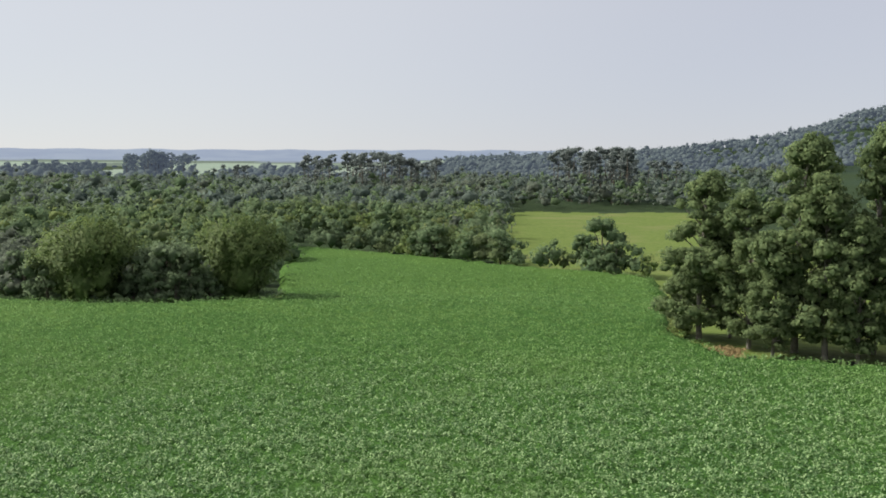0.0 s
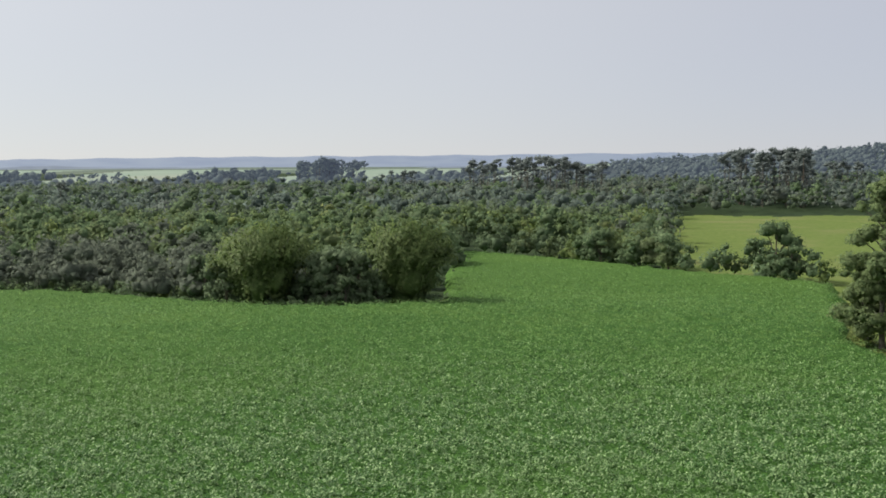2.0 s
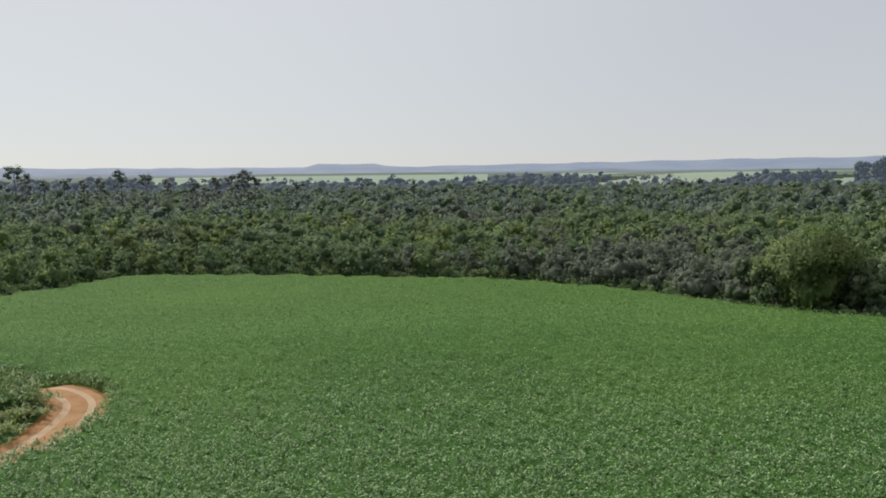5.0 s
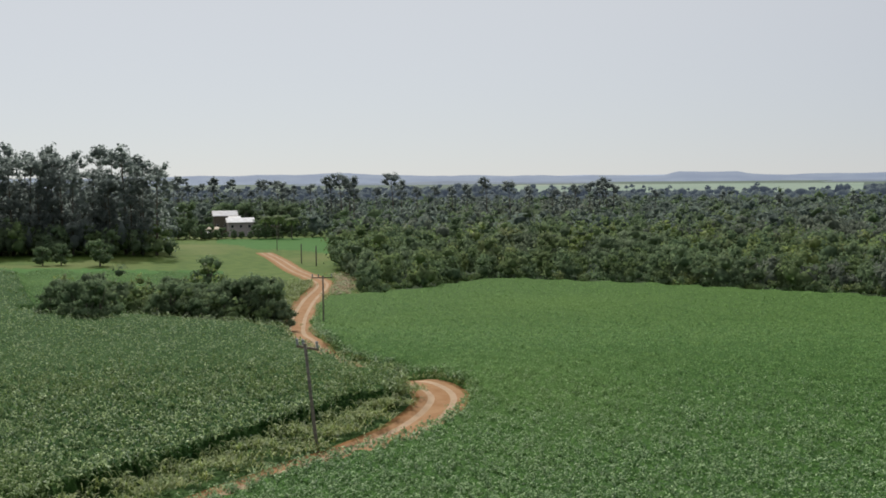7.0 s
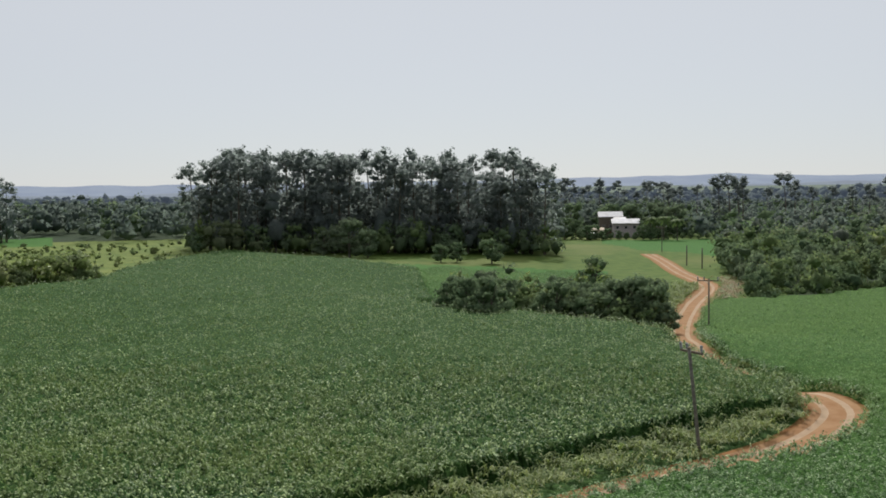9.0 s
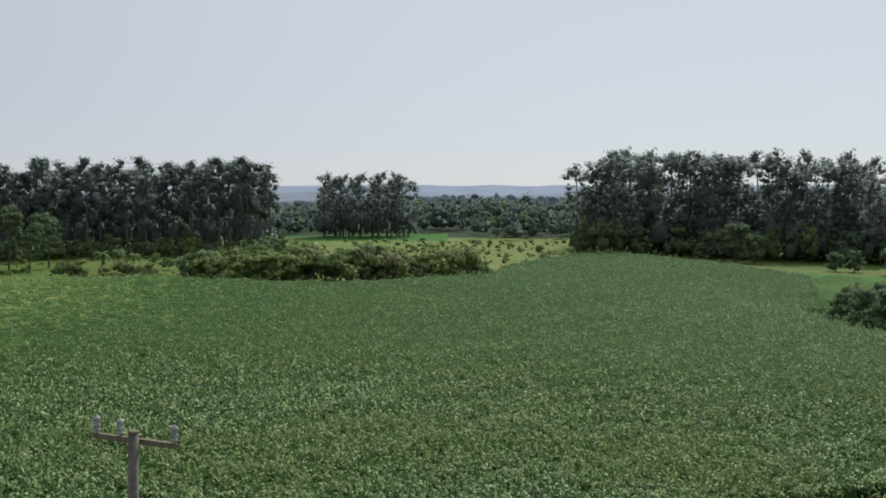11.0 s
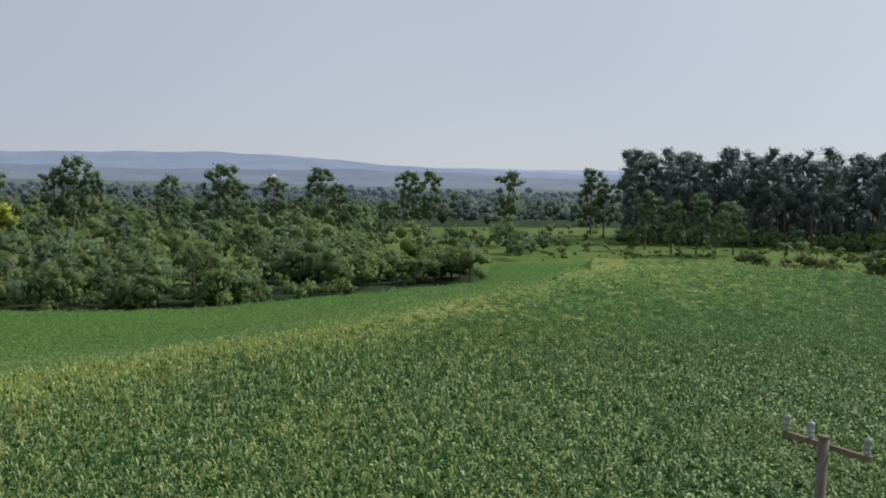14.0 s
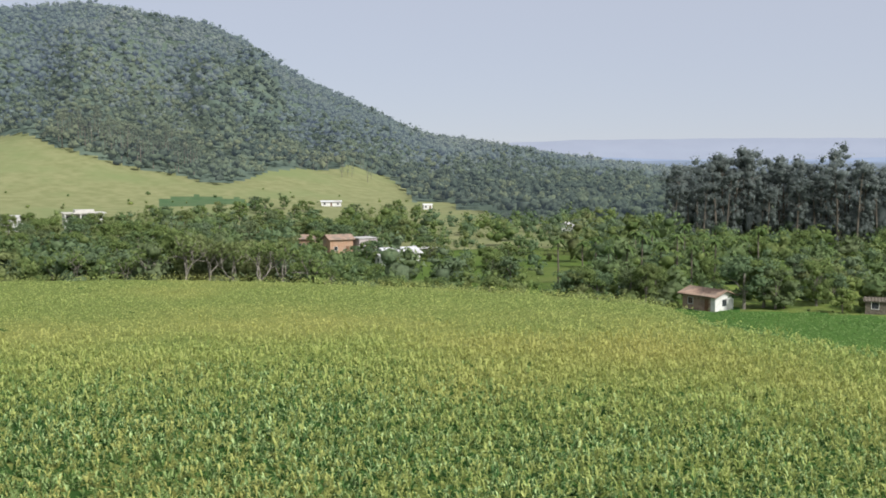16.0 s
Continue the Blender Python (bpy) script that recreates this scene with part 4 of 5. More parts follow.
    wood(right, 201, 240, 190, 420, 8.0, (0.8, 3.0), (1.0, 2.4), 12, 0.26, 1, wide, keep=0.45)
    tagged(new("woodland", right.mesh("woodland", [L_WOOD, L_BUSH, L_BRIGHT])), "leafy trees and thickets round the village", "woodland", kind="stuff")
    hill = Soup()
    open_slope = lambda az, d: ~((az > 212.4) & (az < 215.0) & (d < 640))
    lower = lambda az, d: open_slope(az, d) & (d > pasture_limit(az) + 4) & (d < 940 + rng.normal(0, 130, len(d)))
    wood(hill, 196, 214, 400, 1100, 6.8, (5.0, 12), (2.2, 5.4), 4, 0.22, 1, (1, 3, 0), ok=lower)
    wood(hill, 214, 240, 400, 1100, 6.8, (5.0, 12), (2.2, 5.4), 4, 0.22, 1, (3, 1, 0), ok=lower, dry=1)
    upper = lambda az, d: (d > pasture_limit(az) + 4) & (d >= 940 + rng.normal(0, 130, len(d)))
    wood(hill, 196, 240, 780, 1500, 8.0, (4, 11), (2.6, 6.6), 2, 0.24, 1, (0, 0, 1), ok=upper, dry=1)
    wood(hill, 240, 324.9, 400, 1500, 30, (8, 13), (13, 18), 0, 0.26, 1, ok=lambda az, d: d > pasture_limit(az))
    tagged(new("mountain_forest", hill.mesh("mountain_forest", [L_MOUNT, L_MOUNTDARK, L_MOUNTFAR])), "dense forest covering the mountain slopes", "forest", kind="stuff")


build_woods()


def build_pasture_scrub():
    """Small shrubs and tussocks dotted over the rough pasture."""
    soup = Soup()
    for a0, a1, d0, d1, n, r in ((92, 108, 215, 330, 240, (0.3, 1.0)), (93, 104, 300, 385, 110, (0.4, 1.2)), (112, 136, 240, 330, 170, (0.4, 1.1)), (118, 134, 300, 410, 60, (0.8, 1.6)),
                                 (214, 236, 480, 640, 70, (0.7, 1.6)), (178, 200, 160, 205, 60, (0.3, 0.8))):
        az, d = rng.uniform(a0, a1, n), rng.uniform(d0, d1, n)
        q = d > table(EDGE, az) + 4
        x, y = polar(az[q], d[q])
        rr = r[0] + (r[1] - r[0]) * rng.uniform(size=len(x)) ** 2
        lobes(soup, np.stack([x, y, ground_z(x, y) + rr * 0.45], -1), rr, 18, 0.32, rng.choice(3, len(x), p=(0.4, 0.2, 0.4)), core=0.72, spread=(0.6, 1.25))
    tagged(new("pasture_scrub", soup.mesh("pasture_scrub", [L_BRIGHT, L_BUSH, L_VERGE])), "small green shrubs and tussocks dotted over rough pasture", "shrubs", kind="stuff")


build_pasture_scrub()


# ---------------------------------------------------------------- trees
def tree_proto(name, label, category, group, trunk, crown, stem="trunk"):
    """trunk, crown: each a soup and its material."""
    ob = holder(name)
    tagged(ob, label, category, group)
    part(stem, trunk[0].mesh(stem, [trunk[1]]), ob)
    part("crown", crown[0].mesh("crown", [crown[1]]), ob)
    return ob


def eucalyptus(h, r, first, n, per, size, leaf, bark, seed_bend=0.5, limb=True, lobe=(0.2, 0.38), core=0.68, cone=False, tall=1.0):
    """Tall slim tree: bent trunk, limbs, clumped crown that starts at the fraction first of its height."""
    tr, cr = Soup(), Soup()
    b = rng.normal(0, seed_bend, 2)
    zz = np.linspace(0, 1, 7)
    line = np.stack([b[0] * zz ** 2 + 0.15 * np.sin(zz * 5), b[1] * zz ** 2, zz * h * 0.95], -1)
    tube(tr, line, np.linspace(h * 0.014 + 0.05, 0.05, 7), 7)
    f = rng.uniform(0, 1, n) if cone else rng.uniform(0, 1, n) ** 0.7
    f = first + (1 - first) * f
    f[:4] = 0.985, 0.94, 0.9, 0.86
    ang = rng.uniform(0, 2 * np.pi, n) + np.arange(n) * 2.4
    t = (f - first) / (1 - first)
    prof = (0.55 + 0.45 * np.sqrt(t)) * np.clip((1.12 - t) / 0.3, 0, 1) ** 0.6
    if cone:                                             # widest low down, drawn in to a rounded top
        prof = np.interp(t, [0, 0.12, 0.35, 0.6, 0.85, 1.0], [0.45, 0.85, 1.0, 0.72, 0.48, 0.2]) * (1 + 0.25 * np.sin(t * 17 + ang[1]))
    rad = r * prof * rng.uniform(0.35, 0.95, n)
    rad[:4] *= 0.0, 0.4, 0.6, 0.7
    c = np.stack([np.interp(f * h, line[:, 2], line[:, 0]) + rad * np.cos(ang), np.interp(f * h, line[:, 2], line[:, 1]) + rad * np.sin(ang), f * h - r * 0.2], -1)
    lr = r * rng.uniform(*lobe, n) * (1.1 - 0.3 * t if cone else np.interp(t, [0, 0.5, 0.8, 1.0], [1.0, 0.9, 1.0, 1.1]))
    lobes(cr, c, lr, per, size, 0, core=core, squash=0.8 if cone else np.interp(t, [0, 0.45, 0.7, 1.0], [1.05, 0.95, 0.58, 0.62]) * tall, out=1.4, spread=(0.65, 1.3))
    if limb:
        for i in range(0, n, 4):
            z0 = max(f[i] * h - rad[i] * 0.9 - 1, h * 0.15)
            p0 = np.array([np.interp(z0, line[:, 2], line[:, 0]), np.interp(z0, line[:, 2], line[:, 1]), z0])
            tube(tr, [p0, (p0 + c[i]) / 2 + np.array([0, 0, 0.2]), c[i]], [0.11, 0.07, 0.03], 4)
    return (tr, bark), (cr, leaf)


def broadleaf(h, r, n, per, size, leaf, bark, low=0.25, lobe=(0.3, 0.52), core=0.74):
    tr, cr = Soup(), Soup()
    tube(tr, [(0, 0, 0), (0.1, 0.05, h * 0.25), (0, 0.1, h * 0.5), (0.1, 0, h * 0.75)], [h * 0.03 + 0.03, h * 0.024, h * 0.016, 0.04], 7)
    f = rng.uniform(low, 0.92, n)
    f[0] = 0.85
    ang = np.arange(n) * 2.399 + rng.normal(0, 0.3, n)
    t = (f - low) / (1 - low)
    rad = r * np.sqrt(np.clip(1 - (2 * t - 0.85) ** 2 / 1.6, 0.05, 1)) * rng.uniform(0.35, 0.92, n)
    rad[0] *= 0.2
    c = np.stack([rad * np.cos(ang), rad * np.sin(ang), f * h], -1)
    lr = r * rng.uniform(*lobe, n)
    c[:, 2] = np.clip(c[:, 2], lr * 0.5, h - lr * 0.5)
    lobes(cr, c, lr, per, size, 0, core=core, squash=0.82, spread=(0.65, 1.26))
    for i in range(0, n, 3):
        tube(tr, [(0, 0.05, h * 0.3), c[i] * np.array([0.5, 0.5, 0.8]), c[i]], [0.1, 0.07, 0.03], 4)
    return (tr, bark), (cr, leaf)


def bamboo(h, r, culms, leaf, bark):
    """A fountain of arching culms, leafy from low down."""
    tr, cr = Soup(), Soup()
    for i in range(culms):
        a = rng.uniform(0, 2 * np.pi)
        lean = r * np.sqrt(rng.uniform(0.02, 1))
        hh = h * rng.uniform(0.78, 1.05) * (1.03 - 0.30 * (lean / r) ** 2)
        b = np.array([np.cos(a), np.sin(a)])
        t = np.linspace(0, 1, 7)
        out = lean * (0.16 * t + 0.84 * t ** 1.9)
        zz = hh * (t * 1.12 - 0.12 * t ** 4)
        p = np.stack([b[0] * (0.9 + out), b[1] * (0.9 + out), zz], -1)
        if i % 4 == 0:
            tube(tr, p, np.linspace(0.06, 0.015, 7), 4)
        m = 84
        q = rng.uniform(0.0, 1.0, m) ** 0.75 * 0.78 + 0.25
        c = np.stack([np.interp(q, t, p[:, k]) for k in range(3)], -1) + rng.normal(0, 0.3, (m, 3))
        nn = unit(np.concatenate([np.tile(b, (m, 1)) * 0.7, np.full((m, 1), 0.35)], 1) + rng.normal(0, 0.5, (m, 3)))
        v, k = leaf_cards(c, nn, rng.uniform(0.2, 0.46, m), 0.3)
        cr.add(v, k, 0, np.repeat(unit(nn * 0.6 + np.concatenate([np.tile(b, (m, 1)) * 0.6, q[:, None] - 0.35], 1)), 4, 0))
    a = np.arange(9) * 2.399
    c = np.concatenate([np.stack([r * 0.36 * np.cos(a), r * 0.36 * np.sin(a), h * (0.26 + 0.04 * np.arange(9))], -1), [(0, 0, h * 0.62), (0, 0, h * 0.2)]])
    lobes(cr, c, np.concatenate([np.full(9, r * 0.36), [r * 0.5, r * 0.5]]), 130, 0.16, core=0.8, squash=1.2, spread=(0.8, 1.15))
    return (tr, bark), (cr, leaf)


def sparse_tree(h, leaf, bark, leaves):
    """Pale forking tree, half bare, with thin tufts of leaves at the twigs."""
    tr, cr = Soup(), Soup()

    def limb(p, v, length, rad, depth):
        q = p + v * length
        tube(tr, [p, (p + q) / 2 + rng.normal(0, 0.06, 3) * length, q], [rad, rad * 0.85, rad * 0.62], 5)
        if depth:
            for _ in range(3 if depth > 1 else 4):
                limb(q, unit(v + rng.normal(0, 0.45, 3) + np.array([0, 0, 0.12])), length * rng.uniform(0.6, 0.85), rad * 0.6, depth - 1)
        else:
            c = q + rng.normal(0, h * 0.035, (leaves, 3))
            cr.add(*leaf_cards(c, unit(rng.normal(size=(leaves, 3)) + np.array([0, 0, 0.6])), rng.uniform(0.02, 0.036, leaves) * h))

    limb(np.array([0, 0, 0.0]), unit(np.array([0.1, 0.05, 1.0])), h * 0.32, h * 0.022, 3)
    return (tr, bark), (cr, leaf)


def palm(h, r, leaf, bark):
    tr, cr = Soup(), Soup()
    tube(tr, [(0, 0, 0), (0.1, 0, h * 0.4), (0.05, 0.1, h * 0.8), (0, 0, h)], [0.2, 0.15, 0.13, 0.12], 7)
    for i in range(16):
        a = i * 2.4
        up = rng.uniform(-0.2, 0.9)
        t = np.linspace(0, 1, 9)
        rad, zz = r * t, h + r * (up * t - 0.9 * t ** 2.2)
        p = np.stack([rad * np.cos(a), rad * np.sin(a), zz], -1)
        s = np.array([-np.sin(a), np.cos(a), 0])
        w = r * 0.17 * np.sin(np.pi * (0.12 + 0.86 * t))
        v = np.concatenate([p, p + s * w[:, None] - np.array([0, 0, 1]) * w[:, None] * 0.6, p - s * w[:, None] - np.array([0, 0, 1]) * w[:, None] * 0.6])
        k = []
        for j in range(8):
            k += [(j, j + 1, 9 + j), (j + 1, 10 + j, 9 + j), (j, 18 + j, j + 1), (j + 1, 18 + j, 19 + j)]
        cr.add(v, k)
    return (tr, bark), (cr, leaf)


def plant_all(protos, spots, base_h, wide=1.0):
    """Sets copies of the prototypes at (azimuth, distance, height); the prototypes themselves take the last spots."""
    spots = [q for q in spots if not (140 < q[0] < 203 and q[1] < table(EDGE, q[0]) + 1.5)]      # none in the bean strip
    todo = []
    for i, (az, d, h) in enumerate(spots):
        x, y = polar(az, d)
        s = h / base_h
        w = s * rng.uniform(0.88, 1.12) * wide
        m = Matrix.LocRotScale((x, y, float(ground_z(x, y)) - 0.05), Euler((0, 0, rng.uniform(0, 6.28))), (w, w, s))
        todo.append((protos[i % len(protos)], m))
    last = {}
    for p, m in todo:
        if p in last:
            copy_thing(p, last[p])
        last[p] = m
    for p, m in last.items():
        p.matrix_basis = m


def tree_mass(name, label, kinds, mats, spots, base_h):
    """Far trees that cannot be told apart, in one mesh; kinds: (trunk, crown) soups."""
    soup = Soup()
    for i, (az, d, h) in enumerate(spots):
        x, y = polar(az, d)
        s, a = h / base_h, rng.uniform(0, 6.28)
        turn = np.array([[math.cos(a), -math.sin(a), 0], [math.sin(a), math.cos(a), 0], [0, 0, 1]]) * s
        for k, (shape, _) in enumerate(kinds[i % len(kinds)]):
            soup.copy_in(shape, turn, np.array([x, y, float(ground_z(x, y)) - 0.05]), k)
    tagged(new(name, soup.mesh(name, mats)), label, "trees", kind="stuff")


def scatter(az0, az1, d0, d1, n, h0, h1):
    return [(rng.uniform(az0, az1), rng.uniform(d0, d1), rng.uniform(h0, h1)) for _ in range(n)]


def rows(az0, az1, d0, d1, cols, deep, h0, h1):
    """A planted block: even rows, slightly disturbed."""
    out = []
    for i in range(cols):
        for j in range(deep):
            a = az0 + (az1 - az0) * (i + 0.5 + rng.uniform(-0.35, 0.35)) / cols
            out.append((a, d0 + (d1 - d0) * (j + rng.uniform(0, 0.6)) / max(deep, 1), rng.uniform(h0, h1)))
    return out


def build_trees():
    # tall leafy eucalyptus stand at the field's corner
    near = [tree_proto("eucalyptus_tree", "tall leafy eucalyptus standing at the corner of the crop field", "tree", "eucalyptus stand at the field corner",
                       *eucalyptus(20, 4.6, 0.14, 150, 95, 0.24, L_EUCNEAR, M_PALEBARK, 0.5, True, (0.13, 0.28), 0.66, True)) for _ in range(3)]
    plant_all(near, [(-14.0, 122, 19.8), (-13.0, 125, 10.5), (-16.6, 117, 17.5), (-18.9, 116, 24.0), (-20.4, 113, 19.5), (-22.7, 118, 24.5), (-22.0, 111.5, 15.5),
                     (-17.8, 112.5, 12.5), (-15.6, 124, 14), (-25.0, 114, 22), (-27.0, 117, 20)], 20, 1.0)
    # bamboo
    cl = [tree_proto("bamboo_clump", "arching pale green bamboo clump at the field edge", "bamboo", "bamboo clumps", *bamboo(10, 5.4, 190, L_BAMBOO, M_PALEBARK)) for _ in range(2)]
    plant_all(cl, [(11.0, 152, 12.4), (18.6, 153, 12.0), (19.6, 159, 10.5)], 10, 1.02)
    # broadleaf trees and bushes
    bl = [tree_proto("broadleaf_tree", "round leafy green tree with a dense crown", "tree", "broadleaf trees", *broadleaf(8, 3.4, 24, 40, 0.26, L_WOOD, M_BARK, 0.14, (0.24, 0.42), 0.7)) for _ in range(4)]
    spots = [(-8.7, 198, 10.5), (-7.9, 202, 7.5), (-9.5, 195, 7), (-3.2, 214, 7), (0.4, 224, 7.5),
             (1.2, 226, 6.5), (12.6, 150, 5), (13.6, 148, 4.5), (14.4, 147, 5), (15.4, 148, 5.5), (14.0, 158, 9), (15.3, 160, 9.5), (13.7, 152, 8.4), (14.8, 151, 9), (15.7, 152.5, 8.6), (16.6, 153, 8), (20.8, 160, 8), (22.0, 168, 8),
             (70.7, 212, 8.5), (67.5, 159, 7.6), (68.3, 162, 8.4), (69.1, 164, 7.8), (67.9, 168, 8.2), (70.0, 166, 7.4), (84.0, 306, 11), (83.0, 302, 8.5), (85.4, 310, 8), (76.2, 285, 7), (78.1, 288, 5.5), (79.0, 286, 5)]
    spots += scatter(66.2, 78.8, 152, 190, 34, 4.5, 7) + [(70.9, 428, 5), (70.2, 424, 4), (69.3, 426, 4), (68.0, 424, 6), (67.2, 430, 7), (71.6, 432, 8), (72.2, 428, 9), (68.4, 425, 3.5), (69.9, 428, 4.5), (68.9, 427, 3.0), (67.6, 424, 5), (70.6, 430, 6), (71.0, 424, 6)] + [(a, 426 + rng.uniform(0, 6), rng.uniform(2.0, 3.6)) for a in np.arange(63.8, 73.4, 0.42)] + scatter(66, 72.5, 458, 480, 14, 9, 14) + scatter(65.6, 67.9, 430, 450, 6, 6, 9)
    plant_all(bl, spots, 8)
    bs = [tree_proto("bush", "low dense green bush on the field margin", "bush", "hedge bushes", *broadleaf(4, 2.4, 12, 40, 0.26, leaf, M_BARK, 0.1, (0.28, 0.46), 0.7)) for leaf in (L_BRIGHT, L_BUSH, L_BRIGHT, L_VERGE)]
    spots = [(a, float(table(EDGE, a)) + rng.uniform(3, 9), rng.uniform(2.0, 6.0)) for a in np.arange(97.6, 113.4, 0.38) + rng.uniform(-0.2, 0.2, 42)]
    spots += [(a, float(table(EDGE, a)) + rng.uniform(9, 24), rng.uniform(3, 7.5)) for a in rng.uniform(98, 112.5, 30)]
    spots += [(a, float(table(EDGE, a)) + rng.uniform(3, 14), rng.uniform(2, 4.5)) for a in rng.uniform(113, 120, 12)]
    spots += [(a, 206 + 6 * math.sin(a * 2), rng.uniform(4, 6.5)) for a in np.arange(134.5, 141, 0.5)]
    spots += scatter(112, 135, 246, 300, 24, 1.5, 3) + scatter(86, 108, 260, 380, 56, 1.0, 2.2) + scatter(143, 153, 166, 180, 10, 3.5, 6)
    spots += scatter(178, 195.5, 180, 202, 16, 2, 4.5) + [(190.2, 188, 6.2), (189.6, 187, 4.6), (190.9, 187.5, 5), (179.4, 182, 3.6), (181.0, 184, 2.4), (182.6, 183, 2.2)]
    plant_all(bs, spots, 4)
    fr = [tree_proto("leafy_tree", "spreading green tree with a loose lobed crown", "tree", "village trees", *broadleaf(9, 4.2, 30, 64, 0.2, leaf, M_PALEBARK, 0.2, (0.2, 0.38), 0.55)) for leaf in (L_BRIGHT, L_BUSH, L_BRIGHT, L_WOOD)]
    spots = scatter(217.5, 238, 178, 192, 20, 7, 9.5) + scatter(219.5, 227.5, 178, 194, 13, 10.5, 13.5) + scatter(228, 237, 180, 198, 10, 9, 11.5) + scatter(205.5, 217.5, 186, 205, 12, 5.5, 7.2) + scatter(204, 212, 190, 215, 6, 6, 8) + scatter(230.5, 237.5, 300, 445, 44, 4.5, 8.5) + scatter(229, 239, 380, 462, 16, 5, 8) + scatter(230, 239, 300, 400, 14, 3.5, 5) + scatter(213, 229, 470, 560, 14, 5, 8) + scatter(212, 222, 340, 400, 10, 6, 9) + scatter(213, 221, 268, 300, 5, 3.5, 4.5) + scatter(204, 236, 230, 300, 14, 6, 9) + scatter(178, 204, 200, 300, 18, 6, 9) + scatter(140, 176, 175, 260, 18, 8, 11)
    spots = [s for s in spots if not (198.0 < s[0] < 201.5 and s[1] < 196) and not (206.3 < s[0] < 209.3 and s[1] < 305) and not (212.5 < s[0] < 221.5 and 250 < s[1] < 326 and s[2] > 4.5) and not (163.8 < s[0] < 167.2 and s[1] > 240)]
    spots += [(197.1, 186, 9.6), (196.1, 188, 8.4), (195.5, 186, 7.0), (193.5, 191, 8.2), (192.7, 194, 6.0), (202.2, 196, 7.4), (203.0, 198, 6.6), (201.7, 199, 6.4), (204.8, 199, 6.8), (205.6, 204, 6.4), (205.9, 203, 5.0)]
    spots += scatter(217.6, 221.8, 232, 284, 18, 3.4, 5.2) + scatter(213.2, 217.6, 226, 272, 18, 2.2, 3.6) + scatter(208.9, 213.6, 240, 300, 12, 4, 7) + [(215.3, 280, 3.4), (216.3, 277, 3.2), (215.8, 279, 2.4), (214.7, 284, 3.6), (213.9, 296, 5.5), (217.0, 300, 6), (217.4, 306, 5), (216.6, 310, 7), (220.1, 318, 3.6), (218.1, 316, 3), (220.2, 330, 6.5), (221.4, 332, 6)] + scatter(213.6, 215.4, 306, 330, 4, 4, 6) + scatter(217, 222, 345, 400, 12, 6, 9) + scatter(222.5, 231, 300, 420, 26, 5, 9) + scatter(215.5, 230, 420, 560, 30, 5, 9)
    plant_all(fr, spots, 9)
    ye = tree_proto("yellow_flowering_tree", "spreading tree covered in bright yellow blossom", "tree", "", *broadleaf(14, 7.0, 60, 40, 0.3, L_YELLOW, M_BARK, 0.58, (0.16, 0.28), 0.8))
    plant_all([ye], [(160.1, 238, 14.0)], 14)
    bt = [tree_proto("sparse_tree", "half-bare pale-branched tree with thin leaf tufts", "tree", "sparse trees", *sparse_tree(9, L_BRIGHT, M_PALEBARK, 9)) for _ in range(2)]
    plant_all(bt, [(227.0, 174, 12), (222.0, 173, 12), (228.7, 175, 10), (224.6, 174, 11), (220.6, 173, 10), (15.9, 158, 9.6), (232.5, 178, 9), (223.2, 173, 11), (225.9, 175, 12), (219.3, 174, 8), (230.2, 176, 7.5), (221.2, 176, 9)], 9)
    # eucalyptus woods in the distance
    eu = [tree_proto("eucalyptus_tree", "slender dark grey-green eucalyptus with a clumped crown", "tree", "eucalyptus grove", *eucalyptus(26, 4.6, 0.08, 38, 26, 0.26, L_EUC, M_BARK, 0.9, True, (0.18, 0.36), 0.52, tall=1.45)) for _ in range(4)]
    spots = rows(73.2, 92.2, 328, 372, 38, 2, 19, 34)
    spots += [(84.6, 335, 31.5), (85.4, 340, 31), (91.0, 335, 27), (81.5, 332, 31), (88.4, 338, 28), (74, 330, 24), (92.3, 342, 28)]
    spots += rows(101.4, 106.4, 412, 440, 10, 2, 21, 26)
    valley = rows(179.6, 201.0, 328, 370, 52, 2, 18, 27) + [(197.6, 335, 30), (198.2, 335, 28), (196.9, 335, 29), (192.5, 335, 28.5), (184.5, 335, 29), (186.0, 335, 28), (181, 335, 26)]
    dk = [tree_proto("eucalyptus_tree", "slender dark eucalyptus in the valley grove", "tree", "valley grove", *eucalyptus(26, 4.4, 0.08, 38, 24, 0.27, L_EUCFAR, M_BARK, 0.9, True, (0.18, 0.36), 0.6, tall=1.45)) for _ in range(3)]
    tall = [(63.4, 470, 26), (62.8, 474, 25), (64.0, 476, 25), (60.6, 480, 26), (60.2, 490, 23), (55.5, 480, 24), (54.2, 470, 22), (49.4, 480, 22), (49.0, 484, 23), (50.0, 482, 21),
              (56.6, 470, 21), (52.0, 460, 18), (58.4, 490, 20), (57.4, 500, 20), (24.4, 420, 14), (29.2, 450, 15), (32.9, 460, 14)]
    tall += [(50.6, 476, 20), (48.6, 486, 20), (51.2, 470, 17), (63.0, 480, 24), (65.2, 500, 22), (66.6, 505, 23), (61.6, 500, 20), (46.4, 500, 17), (43.0, 520, 16), (40.0, 470, 15), (36.5, 430, 15), (53.2, 490, 20), (59.3, 470, 20), (67.9, 520, 24)]
    valley += [(163.5, 340, 20), (166.0, 345, 23), (169.8, 335, 24), (170.6, 340, 23), (172.6, 345, 21), (174.2, 338, 21), (175.4, 345, 20), (176.2, 338, 18)] + scatter(163, 180, 345, 400, 26, 13, 19)
    plant_all(dk, valley + tall, 26, 1.12)
    spots += rows(164.5, 172.5, 330, 370, 10, 2, 15, 21)
    plant_all(eu, spots, 26, 1.08)
